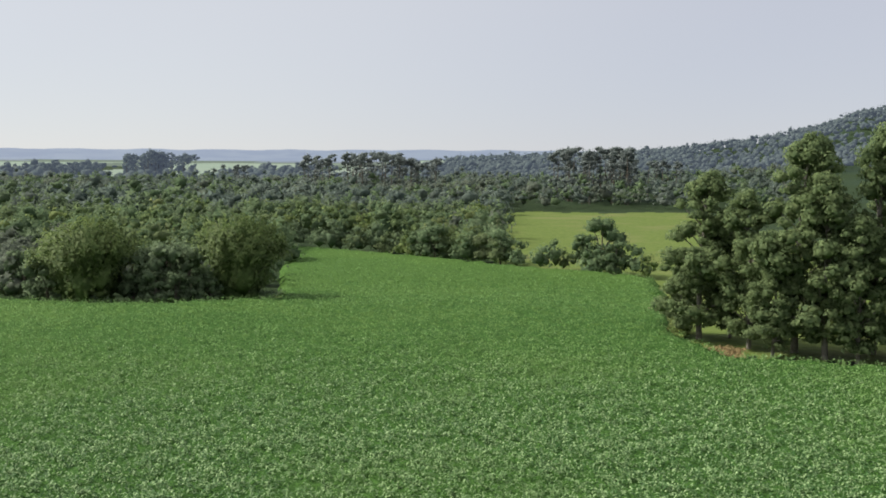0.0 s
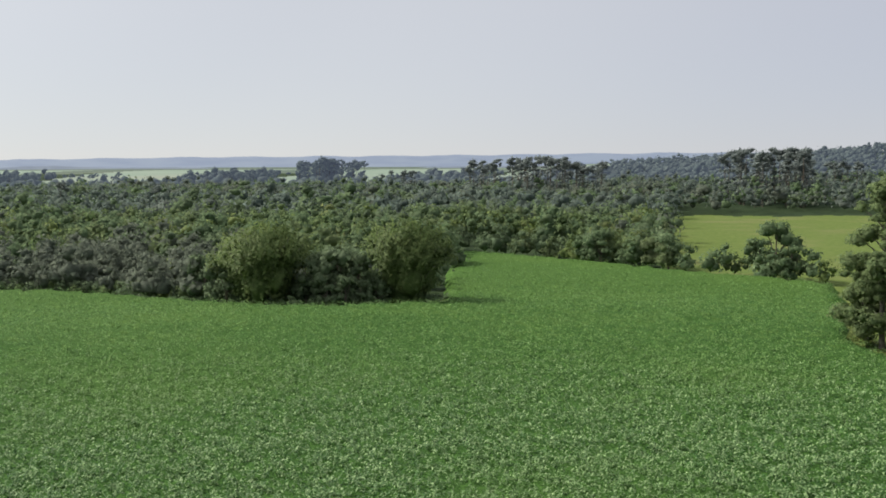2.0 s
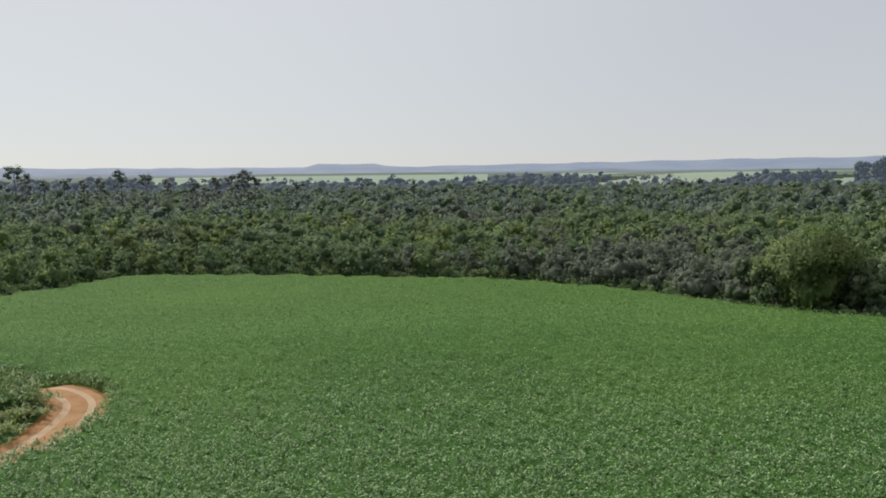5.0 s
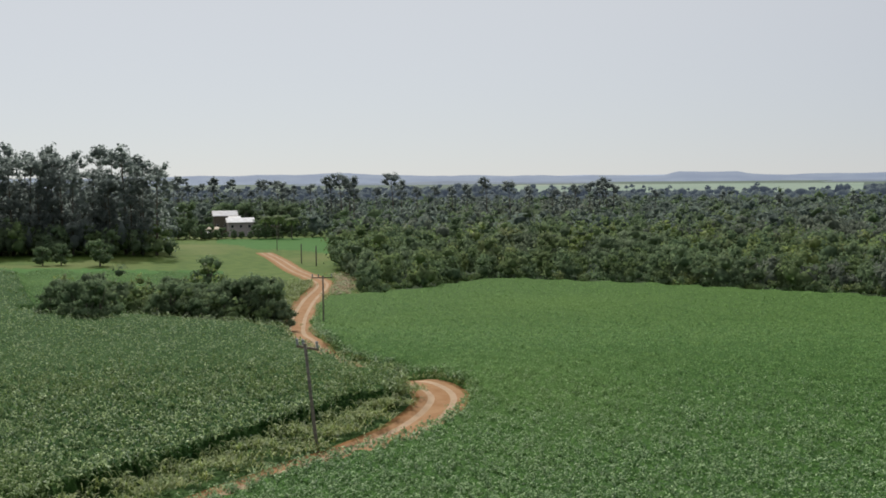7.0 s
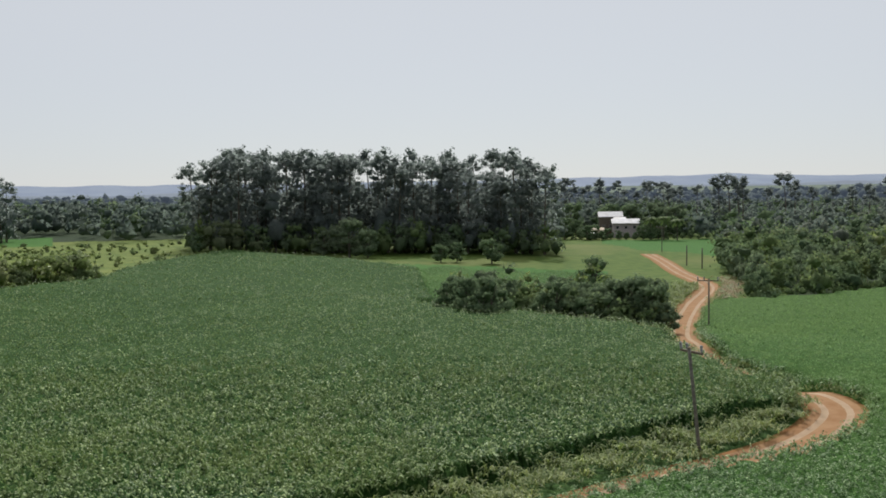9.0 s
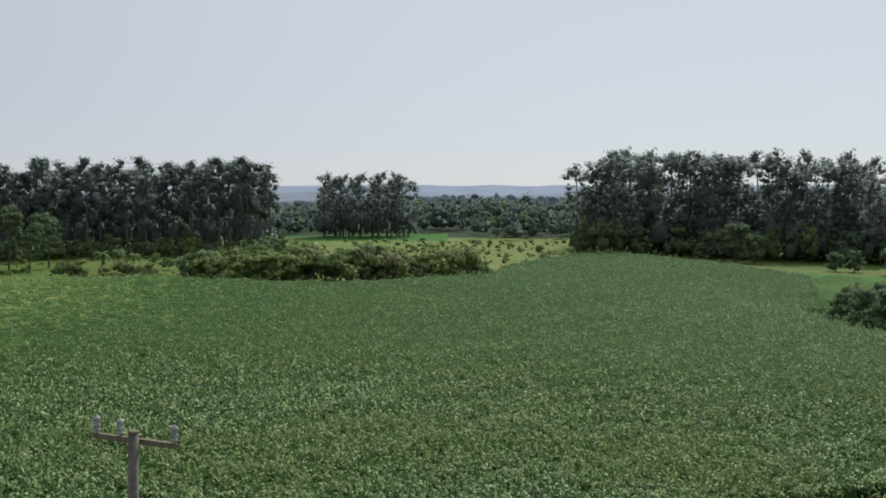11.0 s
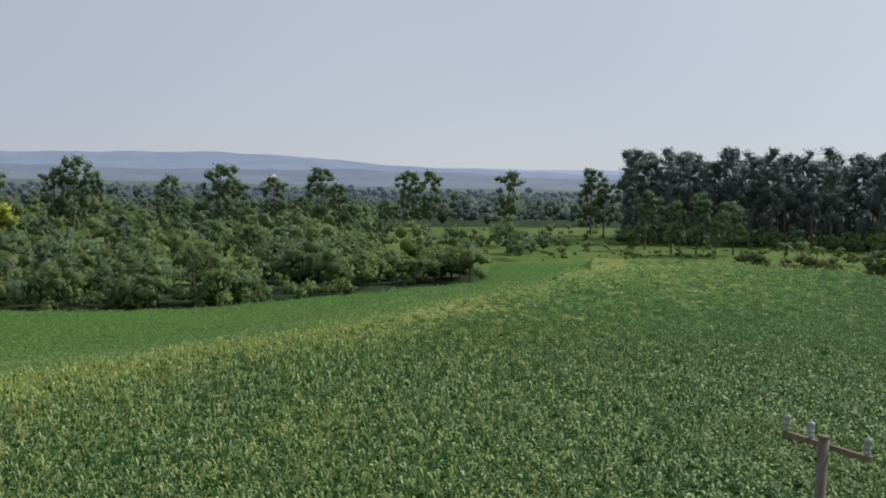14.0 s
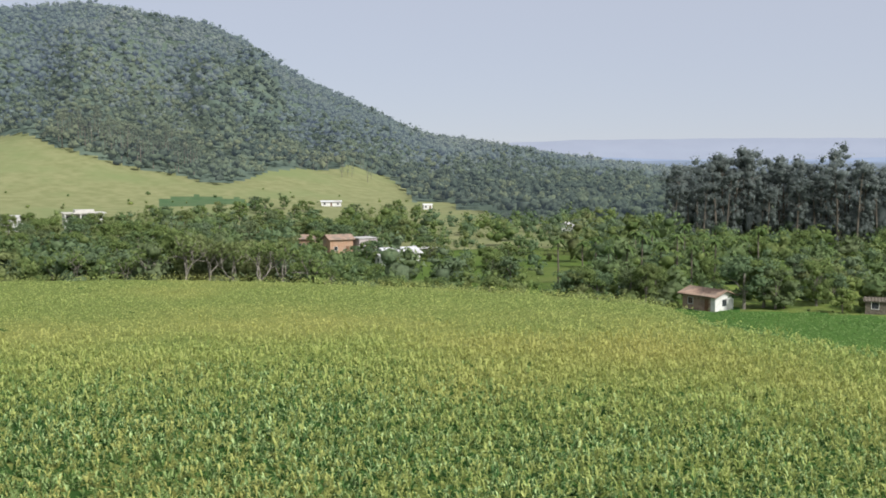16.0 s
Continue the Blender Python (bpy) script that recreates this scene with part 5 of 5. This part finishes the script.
    em = [tree_proto("emergent_tree", "tall tree with a broad clumped head above the wood", "tree", "tall trees above the wood", *eucalyptus(22, 4.8, 0.24, 54, 30, 0.22, L_WOOD, M_BARK, 0.9, True, (0.17, 0.34), 0.66, tall=1.45)) for _ in range(3)]
    plant_all(em, [(155.5, 345, 25), (156.4, 350, 21), (154.6, 352, 20), (148.1, 350, 24), (147.2, 356, 19), (142.6, 360, 23), (141.6, 352, 18), (132.4, 390, 22), (127.9, 355, 22.5), (137.6, 380, 22), (136.7, 385, 22),
                   (127.2, 350, 18), (151.0, 350, 20), (145.2, 355, 20), (122.3, 272, 16), (120.4, 275, 14), (123.6, 270, 14), (125.0, 285, 16), (121.3, 268, 12), (159.4, 330, 21), (139.2, 290, 14), (144.0, 300, 15), (150.2, 280, 14), (153.0, 240, 12), (157.0, 236, 12), (162.0, 250, 13), (174.5, 240, 12)], 22, 1.1)
    fe = [eucalyptus(26, 4.8, 0.06, 20, 10, 0.36, L_EUCFAR, M_BARK, 0.9, False, (0.22, 0.4), 0.72) for _ in range(2)]
    spots = scatter(2.2, 7.6, 560, 640, 40, 20, 26) + scatter(-0.8, 2.2, 570, 610, 16, 17, 23) + scatter(-10.2, -6.0, 520, 575, 38, 20, 29) + scatter(-13, -10, 540, 600, 10, 16, 22) + scatter(10.5, 12.4, 660, 700, 9, 13, 18)
    spots += scatter(66, 72.5, 560, 700, 22, 18, 26)
    fb = [eucalyptus(26, 6.5, 0.03, 18, 6, 0.36, L_BACK, M_BARK, 0.9, False, (0.3, 0.5), 0.85) for _ in range(2)]
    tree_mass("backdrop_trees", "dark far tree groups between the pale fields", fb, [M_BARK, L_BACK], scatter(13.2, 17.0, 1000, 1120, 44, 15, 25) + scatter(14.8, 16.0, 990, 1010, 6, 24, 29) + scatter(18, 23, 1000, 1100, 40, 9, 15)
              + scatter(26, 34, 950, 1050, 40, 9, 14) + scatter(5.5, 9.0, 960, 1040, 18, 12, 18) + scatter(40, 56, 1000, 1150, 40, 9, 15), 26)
    tree_mass("far_eucalyptus", "tall eucalyptus far off above the woods", fe, [M_BARK, L_EUCFAR], spots, 26)
    sb = [eucalyptus(20, 3.6, 0.2, 26, 14, 0.3, L_MOUNT, M_PALEBARK, 0.6, False, (0.2, 0.36), 0.6) for _ in range(2)]
    spots = [(a, float(np.interp(a, [226.5, 229, 232.5], [672, 684, 712])) + rng.uniform(0, 40), rng.uniform(17, 24)) for a in np.arange(226.4, 233.4, 0.16)]
    spots += scatter(217, 222.5, 720, 800, 24, 8, 13)
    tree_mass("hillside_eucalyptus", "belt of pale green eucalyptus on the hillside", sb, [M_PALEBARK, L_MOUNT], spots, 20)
    pl = [tree_proto("plantation_eucalyptus", "straight tall eucalyptus with a high dark crown", "tree", "plantation block", *eucalyptus(25, 3.5, 0.32, 26, 36, 0.2, L_EUCDARK, M_BARK, 0.3, True, (0.3, 0.5), 0.64, tall=1.25)) for _ in range(3)]
    plant_all(pl, rows(108.9, 126.1, 314, 360, 38, 2, 23.5, 29), 25, 1.05)
    pm = [tree_proto("palm_tree", "palm with drooping fronds among the bushes", "palm", "palms", *palm(6, 2.6, L_PALM, M_BARK)) for _ in range(2)]
    plant_all(pm, [(104.5, 196, 6.5), (103.4, 200, 7), (107.2, 197, 6.5), (109.5, 196, 6), (112.6, 203, 6), (99.5, 216, 6), (117.0, 242, 6), (117.8, 244, 5.5), (116.2, 243, 5),
                   (213.2, 236, 6), (66.9, 425, 9), (67.6, 428, 8.5), (66.2, 422, 8)], 6)
    tp = [tree_proto("palm_tree", "tall slim palm rising above the village gardens", "palm", "village palms", *palm(9.5, 1.9, L_PALM, M_BARK)) for _ in range(2)]
    plant_all(tp, [(203.2, 215, 9), (204.2, 222, 8.5), (202.4, 228, 10), (205.6, 230, 9), (201.4, 218, 9), (206.9, 226, 10), (200.6, 226, 10), (199.8, 214, 8.5), (202.8, 240, 10), (203.8, 236, 9.5), (201.9, 244, 10), (204.9, 242, 9), (198.6, 222, 9), (200.2, 244, 11), (197.2, 230, 9), (196.4, 240, 10), (199.2, 236, 9.5)], 9.5)


build_trees()


# ---------------------------------------------------------------- poles
def build_poles():
    def proto(name, label, h, arm, rad=0.19):
        ob = holder(name)
        tagged(ob, label, "utility pole", "poles along the road")
        s = Soup()
        tube(s, [(0, 0, -0.3), (0, 0, h * 0.5), (0, 0, h)], [rad, rad * 0.94, rad * 0.86], 10)
        part("shaft", s.mesh("shaft", [M_POLE]), ob)
        if arm:
            s = Soup()
            box(s, (-1.80, 0.2, h - 0.42), (1.46, 0.33, h - 0.25))
            part("crossarm", s.mesh("crossarm", [M_ARM], False), ob, "weathered grey-brown timber crossarm")
            s = Soup()
            tube(s, [(0, 0, h - 0.03), (0, 0, h + 0.02), (0, 0, h + 0.05)], [rad * 0.95, rad * 0.95, rad * 0.8], 10)
            part("cap", s.mesh("cap", [M_ARM]), ob)
            s = Soup()
            tube(s, [(-0.5, 0.2, h - 0.42), (0, 0.16, h - 1.05)], [0.03, 0.03], 5)
            part("brace", s.mesh("brace", [M_ARM]), ob)
            s = Soup()
            tube(s, [(0, 0, 0), (0, 0, 0.06), (0, 0, 0.07), (0, 0, 0.10), (0, 0, 0.12), (0, 0, 0.20), (0, 0, 0.22), (0, 0, 0.25), (0, 0, 0.27), (0, 0, 0.38), (0, 0, 0.40),
                     (0, 0, 0.43), (0, 0, 0.45), (0, 0, 0.50), (0, 0, 0.51), (0, 0, 0.57)], [0.04, 0.04, 0.11, 0.115, 0.10, 0.10, 0.115, 0.115, 0.10, 0.10, 0.115, 0.12, 0.12, 0.11, 0.035, 0.03], 12)
            ins = s.mesh("insulator", [M_INSUL])
            for x in (-1.68, -0.74, 1.34):
                o = part("insulator", ins, ob, "grey post insulator")
                o.location = (x, 0.265, h - 0.25)
        return ob

    def put(ob, az, d, turn, lean=0.0):
        """lean: degrees by which the pole tips along its crossarm's bearing, to the left seen from the field."""
        x, y = polar(az, d)
        tip = Matrix.Rotation(radians(-lean), 4, Vector((-math.sin(radians(az)), math.cos(radians(az)), 0)))
        return Matrix.Translation((x, y, float(ground_z(x, y)))) @ tip @ pose(0, 0, 0, 0, 0, turn)

    p = proto("utility_pole", "weathered timber power pole with crossarm and insulators", 10.0, True)
    p.matrix_basis = put(p, 116.5, 33.0, 75.7, -1.0)
    r = proto("utility_pole", "weathered timber power pole beside the dirt road", 8.35, True, 0.14)
    for q in [(64.55, 165, 60), (67.0, 350, 60)]:
        copy_thing(r, put(r, *q))
    r.matrix_basis = put(r, 65.0, 78.6, 5, 5.5)
    b = proto("timber_post", "bare dark timber pole at the roadside", 5.6, False)
    copy_thing(b, put(b, 65.7, 300, 0))
    b.matrix_basis = put(b, 64.9, 290, 0)


build_poles()


# ---------------------------------------------------------------- smoke far off
def build_smoke():
    m, t, p, out = nodes_of("thin_smoke")
    p.inputs["Base Color"].default_value = (0.8, 0.8, 0.8, 1)
    p.inputs["Roughness"].default_value = 1.0
    clear = t.nodes.new("ShaderNodeBsdfTransparent")
    mix = t.nodes.new("ShaderNodeMixShader")
    mix.inputs[0].default_value = 0.4
    t.links.new(clear.outputs[0], mix.inputs[1])
    t.links.new(p.outputs[0], mix.inputs[2])
    t.links.new(mix.outputs[0], out.inputs[0])
    s = Soup()
    u = np.linspace(0, 1, 14)
    c = np.stack([u * 17, rng.normal(0, 1.5, 14), 3 + 10 * u ** 0.8 + rng.normal(0, 1.0, 14)], -1)
    lobes(s, c, 2.0 + 7.0 * u * (1.2 - u), 0, 0.2, core=1.0, hull=ICO2, squash=0.7)
    ob = tagged(new("smoke_plume", s.mesh("smoke_plume", [m])), "thin white smoke drifting up from the distant woods", "smoke", kind="stuff")
    x, y = polar(146.0, 1150)
    ob.matrix_basis = pose(x, y, float(ground_z(x, y)) + 9, 0, 0, 146.0)


build_smoke()


# ---------------------------------------------------------------- houses
def house(name, label, az, d, w, l, h, wall, roof, turn=0, pitch=0.35, over=0.5, storeys=1, flat=False, porch=None):
    """porch: the material of a darker front panel under the eaves, in place of a porch."""
    x, y = polar(az, d)
    ob = holder(name)
    tagged(ob, label, "house")
    ob.matrix_basis = pose(x, y, float(ground_z(x, y)) - 0.1, 0, 0, az + turn)
    s = Soup()
    rise = l / 2 * pitch
    box(s, (-w / 2, -l / 2, 0), (w / 2, l / 2, h))
    if not flat:
        for sx in (-w / 2, w / 2 - 0.15):
            s.add([(sx, -l / 2, h), (sx, l / 2, h), (sx, 0, h + rise), (sx + 0.15, -l / 2, h), (sx + 0.15, l / 2, h), (sx + 0.15, 0, h + rise)],
                  [(0, 2, 1), (3, 4, 5), (0, 3, 5), (0, 5, 2), (1, 2, 5), (1, 5, 4)])
    part("wall", s.mesh("wall", [wall], False), ob)
    if porch:
        s = Soup()
        box(s, (-w / 2 + 0.02, -l / 2 - 0.03, 0.05), (w / 2 - 1.0, -l / 2 + 0.02, h - 0.3))
        part("porch_front", s.mesh("porch_front", [porch], False), ob, "brown front panel in place of a porch under the eaves")
    s = Soup()
    if flat:
        box(s, (-w / 2 - over, -l / 2 - over, h + 0.002), (w / 2 + over, l / 2 + over, h + 0.22))
    else:
        a, b = w / 2 + over, l / 2 + over
        zb, zt = h - over * pitch, h + rise + 0.02
        v = [(-a, -b, zb), (a, -b, zb), (a, 0, zt), (-a, 0, zt), (-a, b, zb), (a, b, zb)]
        v += [(p, q, r + 0.16) for p, q, r in v]
        q = [(0, 3, 2, 1), (3, 4, 5, 2), (6, 7, 8, 9), (9, 8, 11, 10), (0, 1, 7, 6), (4, 10, 11, 5), (0, 6, 9, 3), (3, 9, 10, 4), (1, 2, 8, 7), (2, 5, 11, 8)]
        s.add(v, [(e, f, g) for e, f, g, k in q] + [(e, g, k) for e, f, g, k in q])
    top = part("roof", s.mesh("roof", [roof], False), ob)
    if not flat and d < 320:
        rib = Soup()
        for sg in (-1, 1):
            rib.add([(-0.12, sg * b, zb + 0.165), (0.12, sg * b, zb + 0.165), (0, sg * b, zb + 0.26), (-0.12, 0, zt + 0.165), (0.12, 0, zt + 0.165), (0, 0, zt + 0.26)],
                    [(0, 2, 3), (2, 5, 3), (2, 1, 4), (2, 4, 5), (0, 1, 2)])
        rib = rib.mesh("tile_row", [roof], False)
        for i in range(int(2 * a / 0.5)):
            part("tile_row", rib, top).location = (-a + 0.25 + i * 0.5, 0, 0)
    n = max(2, int(w / 3))
    for k in range(storeys):
        for i in range(n):
            xx = -w / 2 + w * (i + 0.5) / n
            z0 = 1.0 + k * 2.8
            if z0 + 1.1 > h:
                continue
            if k == 0 and i == n // 2:
                s = Soup()
                box(s, (xx - 0.45, -l / 2 - 0.05, 0.1), (xx + 0.45, -l / 2 + 0.05, 2.15))
                part("door", s.mesh("door", [M_DOOR], False), ob)
                continue
            s = Soup()
            for lo, hi in (((xx - 0.62, z0 - 0.08), (xx + 0.62, z0)), ((xx - 0.62, z0 + 1.1), (xx + 0.62, z0 + 1.18)), ((xx - 0.62, z0), (xx - 0.54, z0 + 1.1)), ((xx + 0.54, z0), (xx + 0.62, z0 + 1.1))):
                box(s, (lo[0], -l / 2 - 0.08, lo[1]), (hi[0], -l / 2 + 0.02, hi[1]))
            win = part("window", s.mesh("window", [M_WHITE], False), ob)
            s = Soup()
            box(s, (xx - 0.54, -l / 2 - 0.03, z0), (xx + 0.54, -l / 2 + 0.02, z0 + 1.1))
            part("pane", s.mesh("pane", [M_DARK], False), win)
    for sx in (-1, 1):
        s = Soup()
        box(s, (sx * w / 2 - 0.04, -0.5, 1.0), (sx * w / 2 + 0.04, 0.5, 2.1))
        part("window", s.mesh("window", [M_DARK], False), ob, "dark side window")
    return ob


def open_shed(name, label, az, d, w, l, h, roof, turn=0):
    """A roof on posts, open on all sides."""
    x, y = polar(az, d)
    ob = holder(name)
    tagged(ob, label, "shed")
    ob.matrix_basis = pose(x, y, float(ground_z(x, y)) - 0.05, 0, 0, az + turn)
    s = Soup()
    v = [(-w / 2, -l / 2, h), (w / 2, -l / 2, h), (w / 2, l / 2, h + 0.5), (-w / 2, l / 2, h + 0.5)]
    v += [(p, q, r + 0.12) for p, q, r in v]
    f = [(0, 3, 2, 1), (4, 5, 6, 7), (0, 1, 5, 4), (1, 2, 6, 5), (2, 3, 7, 6), (3, 0, 4, 7)]
    s.add(v, [(a, b, c) for a, b, c, e in f] + [(a, c, e) for a, b, c, e in f])
    part("roof", s.mesh("roof", [roof], False), ob)
    s = Soup()
    box(s, (-0.08, -0.08, 0), (0.08, 0.08, h + 0.02))
    post = s.mesh("post", [M_ARM], False)
    for i in range(3):
        for k in (-1, 1):
            part("post", post, ob).location = ((i - 1) * (w / 2 - 0.3), k * (l / 2 - 0.3), 0.2 * (k > 0))
    return ob


def villa(az, d, turn):
    """White two-storey house with deep balconies between pillars."""
    x, y = polar(az, d)
    ob = holder("villa")
    tagged(ob, "white two-storey villa with deep balconies and dark openings", "house")
    ob.matrix_basis = pose(x, y, float(ground_z(x, y)) - 0.1, 0, 0, az + turn)
    s = Soup()
    box(s, (-8, -3, 0), (8, 5, 6.4))
    part("wall", s.mesh("wall", [M_WHITE], False), ob)
    s = Soup()
    box(s, (-8.8, -5.2, 6.402), (8.8, 5.8, 6.75))
    box(s, (-3.5, -1, 6.752), (4.5, 4, 7.9))
    part("roof", s.mesh("roof", [M_CONCRETE], False), ob)
    for z in (0.15, 3.2):
        s = Soup()
        box(s, (-8.2, -4.9, z - 0.15), (8.2, -3.003, z + 0.05))
        box(s, (-8.2, -4.9, z + 0.052), (8.2, -4.75, z + 0.95))
        part("balcony", s.mesh("balcony", [M_WHITE], False), ob)
        for i in range(5):
            xx = -6.4 + 3.2 * i
            s = Soup()
            box(s, (xx - 1.0, -3.06, z + 0.1), (xx + 1.0, -2.95, z + 2.35))
            part("window", s.mesh("window", [M_DARK], False), ob, "dark tall window behind the balcony")
    s = Soup()
    box(s, (-0.18, -0.18, 0), (0.18, 0.18, 6.4))
    pillar = s.mesh("pillar", [M_WHITE], False)
    for i in range(6):
        part("pillar", pillar, ob).location = (-7.9 + 3.16 * i, -4.72, 0)
    return ob


def build_houses():
    house("farmhouse", "two-storey pink-grey farmhouse with pale sheet roof", 68.95, 446, 10.5, 7, 6.2, M_PINK, M_METAL, 6, 0.42, 0.7, 2)
    house("barn", "tall farm building under a bright sheet metal roof", 69.75, 456, 9.5, 7, 8.6, M_BARK, M_METAL, 4, 0.5, 0.6, 2)
    house("annex", "narrow annex with a pale roof between farmhouse and barn", 69.25, 451, 4.5, 5, 7.4, M_PINK, M_METAL, 6, 0.3, 0.4, 2)
    house("shed", "open farm shed with cream roof beside the house", 70.5, 442, 5.5, 5, 3.4, M_CREAM, M_CREAM, 10, 0.3)
    house("shed", "small pale outbuilding in the farmyard", 70.75, 436, 3.5, 3, 2.2, M_CREAM, M_METAL, -15, 0.25, 0.3)
    open_shed("open_shed", "low open shed on posts at the edge of the farmyard", 67.9, 446, 6, 4, 2.6, M_METAL, 8)
    house("shed", "small brown and white hut behind the corn", 203.9, 204, 3.2, 2.6, 2.2, M_DOOR, M_WHITE, 25, 0.2, 0.2)
    house("shed", "small white field building on the pasture", 214.05, 590, 5, 3.5, 2.6, M_WHITE, M_WHITE, 10, 0.3, 0.2)
    open_shed("open_shed", "dark open shed on posts beside the bungalow", 214.2, 309, 7, 5, 2.6, M_GREYROOF, 14)
    house("small_house", "white one-storey cottage with weathered clay roof", 198.95, 187, 7.4, 4.6, 2.8, M_WHITE, M_TILE, -42, 0.34, 0.7, porch=M_TILE)
    house("shed", "low dark shed under bushes beside the pasture", 190.2, 184, 6.0, 4, 2.2, M_BARK, M_BARK, 0, 0.15, 0.3)
    house("hut", "dark house with a brown tiled roof among trees", 165.2, 296, 8, 6, 3.2, M_PINK, M_BARK, -20, 0.45, 0.6)
    house("low_shed", "long low shed with a pale concrete roof", 170.2, 258, 12, 4, 2.2, M_CONCRETE, M_METAL, 5, 0.1, 0.3)
    for az, d, w in ((185.2, 181, 5.0), (188.0, 186, 3.0)):
        x, y = polar(az, d)
        s = Soup()
        box(s, (-w / 2, -0.6, 0), (w / 2, 0.6, 0.55))
        box(s, (-w / 2 + 0.1, -0.5, 0.551), (w / 2 - 0.1, 0.5, 0.62))
        ob = tagged(new("water_trough", s.mesh("water_trough", [M_CONCRETE], False)), "pale concrete cattle trough standing in the pasture", "trough")
        ob.matrix_basis = pose(x, y, float(ground_z(x, y)) - 0.05, 0, 0, az + 8)
    house("bungalow", "white bungalow under a pale sheet metal roof", 215.7, 292, 10, 8, 3.2, M_WHITE, M_METAL, 25, 0.3, 0.7)
    house("bungalow_wing", "low white wing of the bungalow", 216.35, 286, 4.5, 5, 2.6, M_WHITE, M_GREYROOF, 25, 0.25)
    house("box_house", "flat-roofed brown and cream house in the village", 217.55, 328, 6.5, 6, 4.4, M_PINK, M_GREYROOF, 30, 0.3, 0.3, 1, True)
    house("brick_house", "orange two-storey house with clay tile roof", 218.95, 326, 7.5, 6.5, 4.4, M_BRICK, M_TILE, 20, 0.35, 0.6, 2)
    house("brick_house", "brown house with a clay tile roof", 220.7, 340, 6, 6, 3.6, M_BRICK, M_TILE, -10, 0.35, 0.6, 1)
    villa(232.2, 474, 8)
    house("white_house", "white house with a grey roof among trees", 236.0, 455, 12, 8, 5, M_WHITE, M_GREYROOF, -20, 0.4, 0.5)
    house("low_roof_house", "low house with a pale flat roof", 233.6, 375, 10, 7, 2.8, M_CREAM, M_METAL, 10, 0.12, 0.5)
    house("far_house", "small white house at the foot of the pasture", 219.3, 588, 11, 5, 2.6, M_WHITE, M_METAL, 0, 0.2)
    house("white_barn", "small white-gabled building between the trees", 206.5, 395, 6, 6, 3.2, M_WHITE, M_GREYROOF, 80, 0.5)


build_houses()


# ---------------------------------------------------------------- the crop straight below
def build_crop_below():
    """The same leafy crop goes on to the spot over which the craft hovers."""
    azs, ds = np.arange(-35, 325.1, 2.0), np.concatenate([[0.02], np.arange(0.9, 31, 0.9)])
    A, D = np.meshgrid(azs, ds)
    x, y = polar(A, D)
    off_road = np.abs(road_side(x.ravel(), y.ravel())).reshape(x.shape) > 3.4
    low = np.where(off_road, HEIGHT[1] * (0.77 + 0.05 * sown(A, D) + 0.06 * np.sin(x * 7.1) * np.sin(y * 6.3)), -0.05)
    v = np.stack([x, y, ground_z(x, y) + low], -1).reshape(-1, 3)
    na = len(azs)
    i, j = np.meshgrid(np.arange(len(ds) - 1), np.arange(na - 1), indexing="ij")
    a, b, c, e = i * na + j, i * na + j + 1, (i + 1) * na + j + 1, (i + 1) * na + j
    tris = np.concatenate([np.stack([a, c, b], -1).reshape(-1, 3), np.stack([a, e, c], -1).reshape(-1, 3)])
    tris = tris[off_road.ravel()[tris].any(1)]
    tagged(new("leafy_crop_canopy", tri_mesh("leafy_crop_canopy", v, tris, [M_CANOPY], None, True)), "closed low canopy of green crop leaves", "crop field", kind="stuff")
    soup = Soup()
    for d0, d1, n, count, big in ((0, 14, 3600, 6, 0.8), (14, 34, 4200, 4, 1.0)):
        az, d = rng.uniform(-35, 325, n), np.sqrt(rng.uniform(d0 ** 2, d1 ** 2, n))
        x, y = polar(az, d)
        q = np.abs(road_side(x, y)) > 3.0
        blades(soup, x[q], y[q], count, 1.5 + 0.08 * sown(az[q], d[q]), 0.5 * big, 0.085 * big, 0.5, np.zeros(q.sum(), int), (0.3, 1.1))
    tagged(new("leafy_crop", soup.mesh("leafy_crop", [L_CROP], False)), "dense low green crop leaves, the palest painted as sun glints", "crop field", kind="stuff")


build_crop_below()
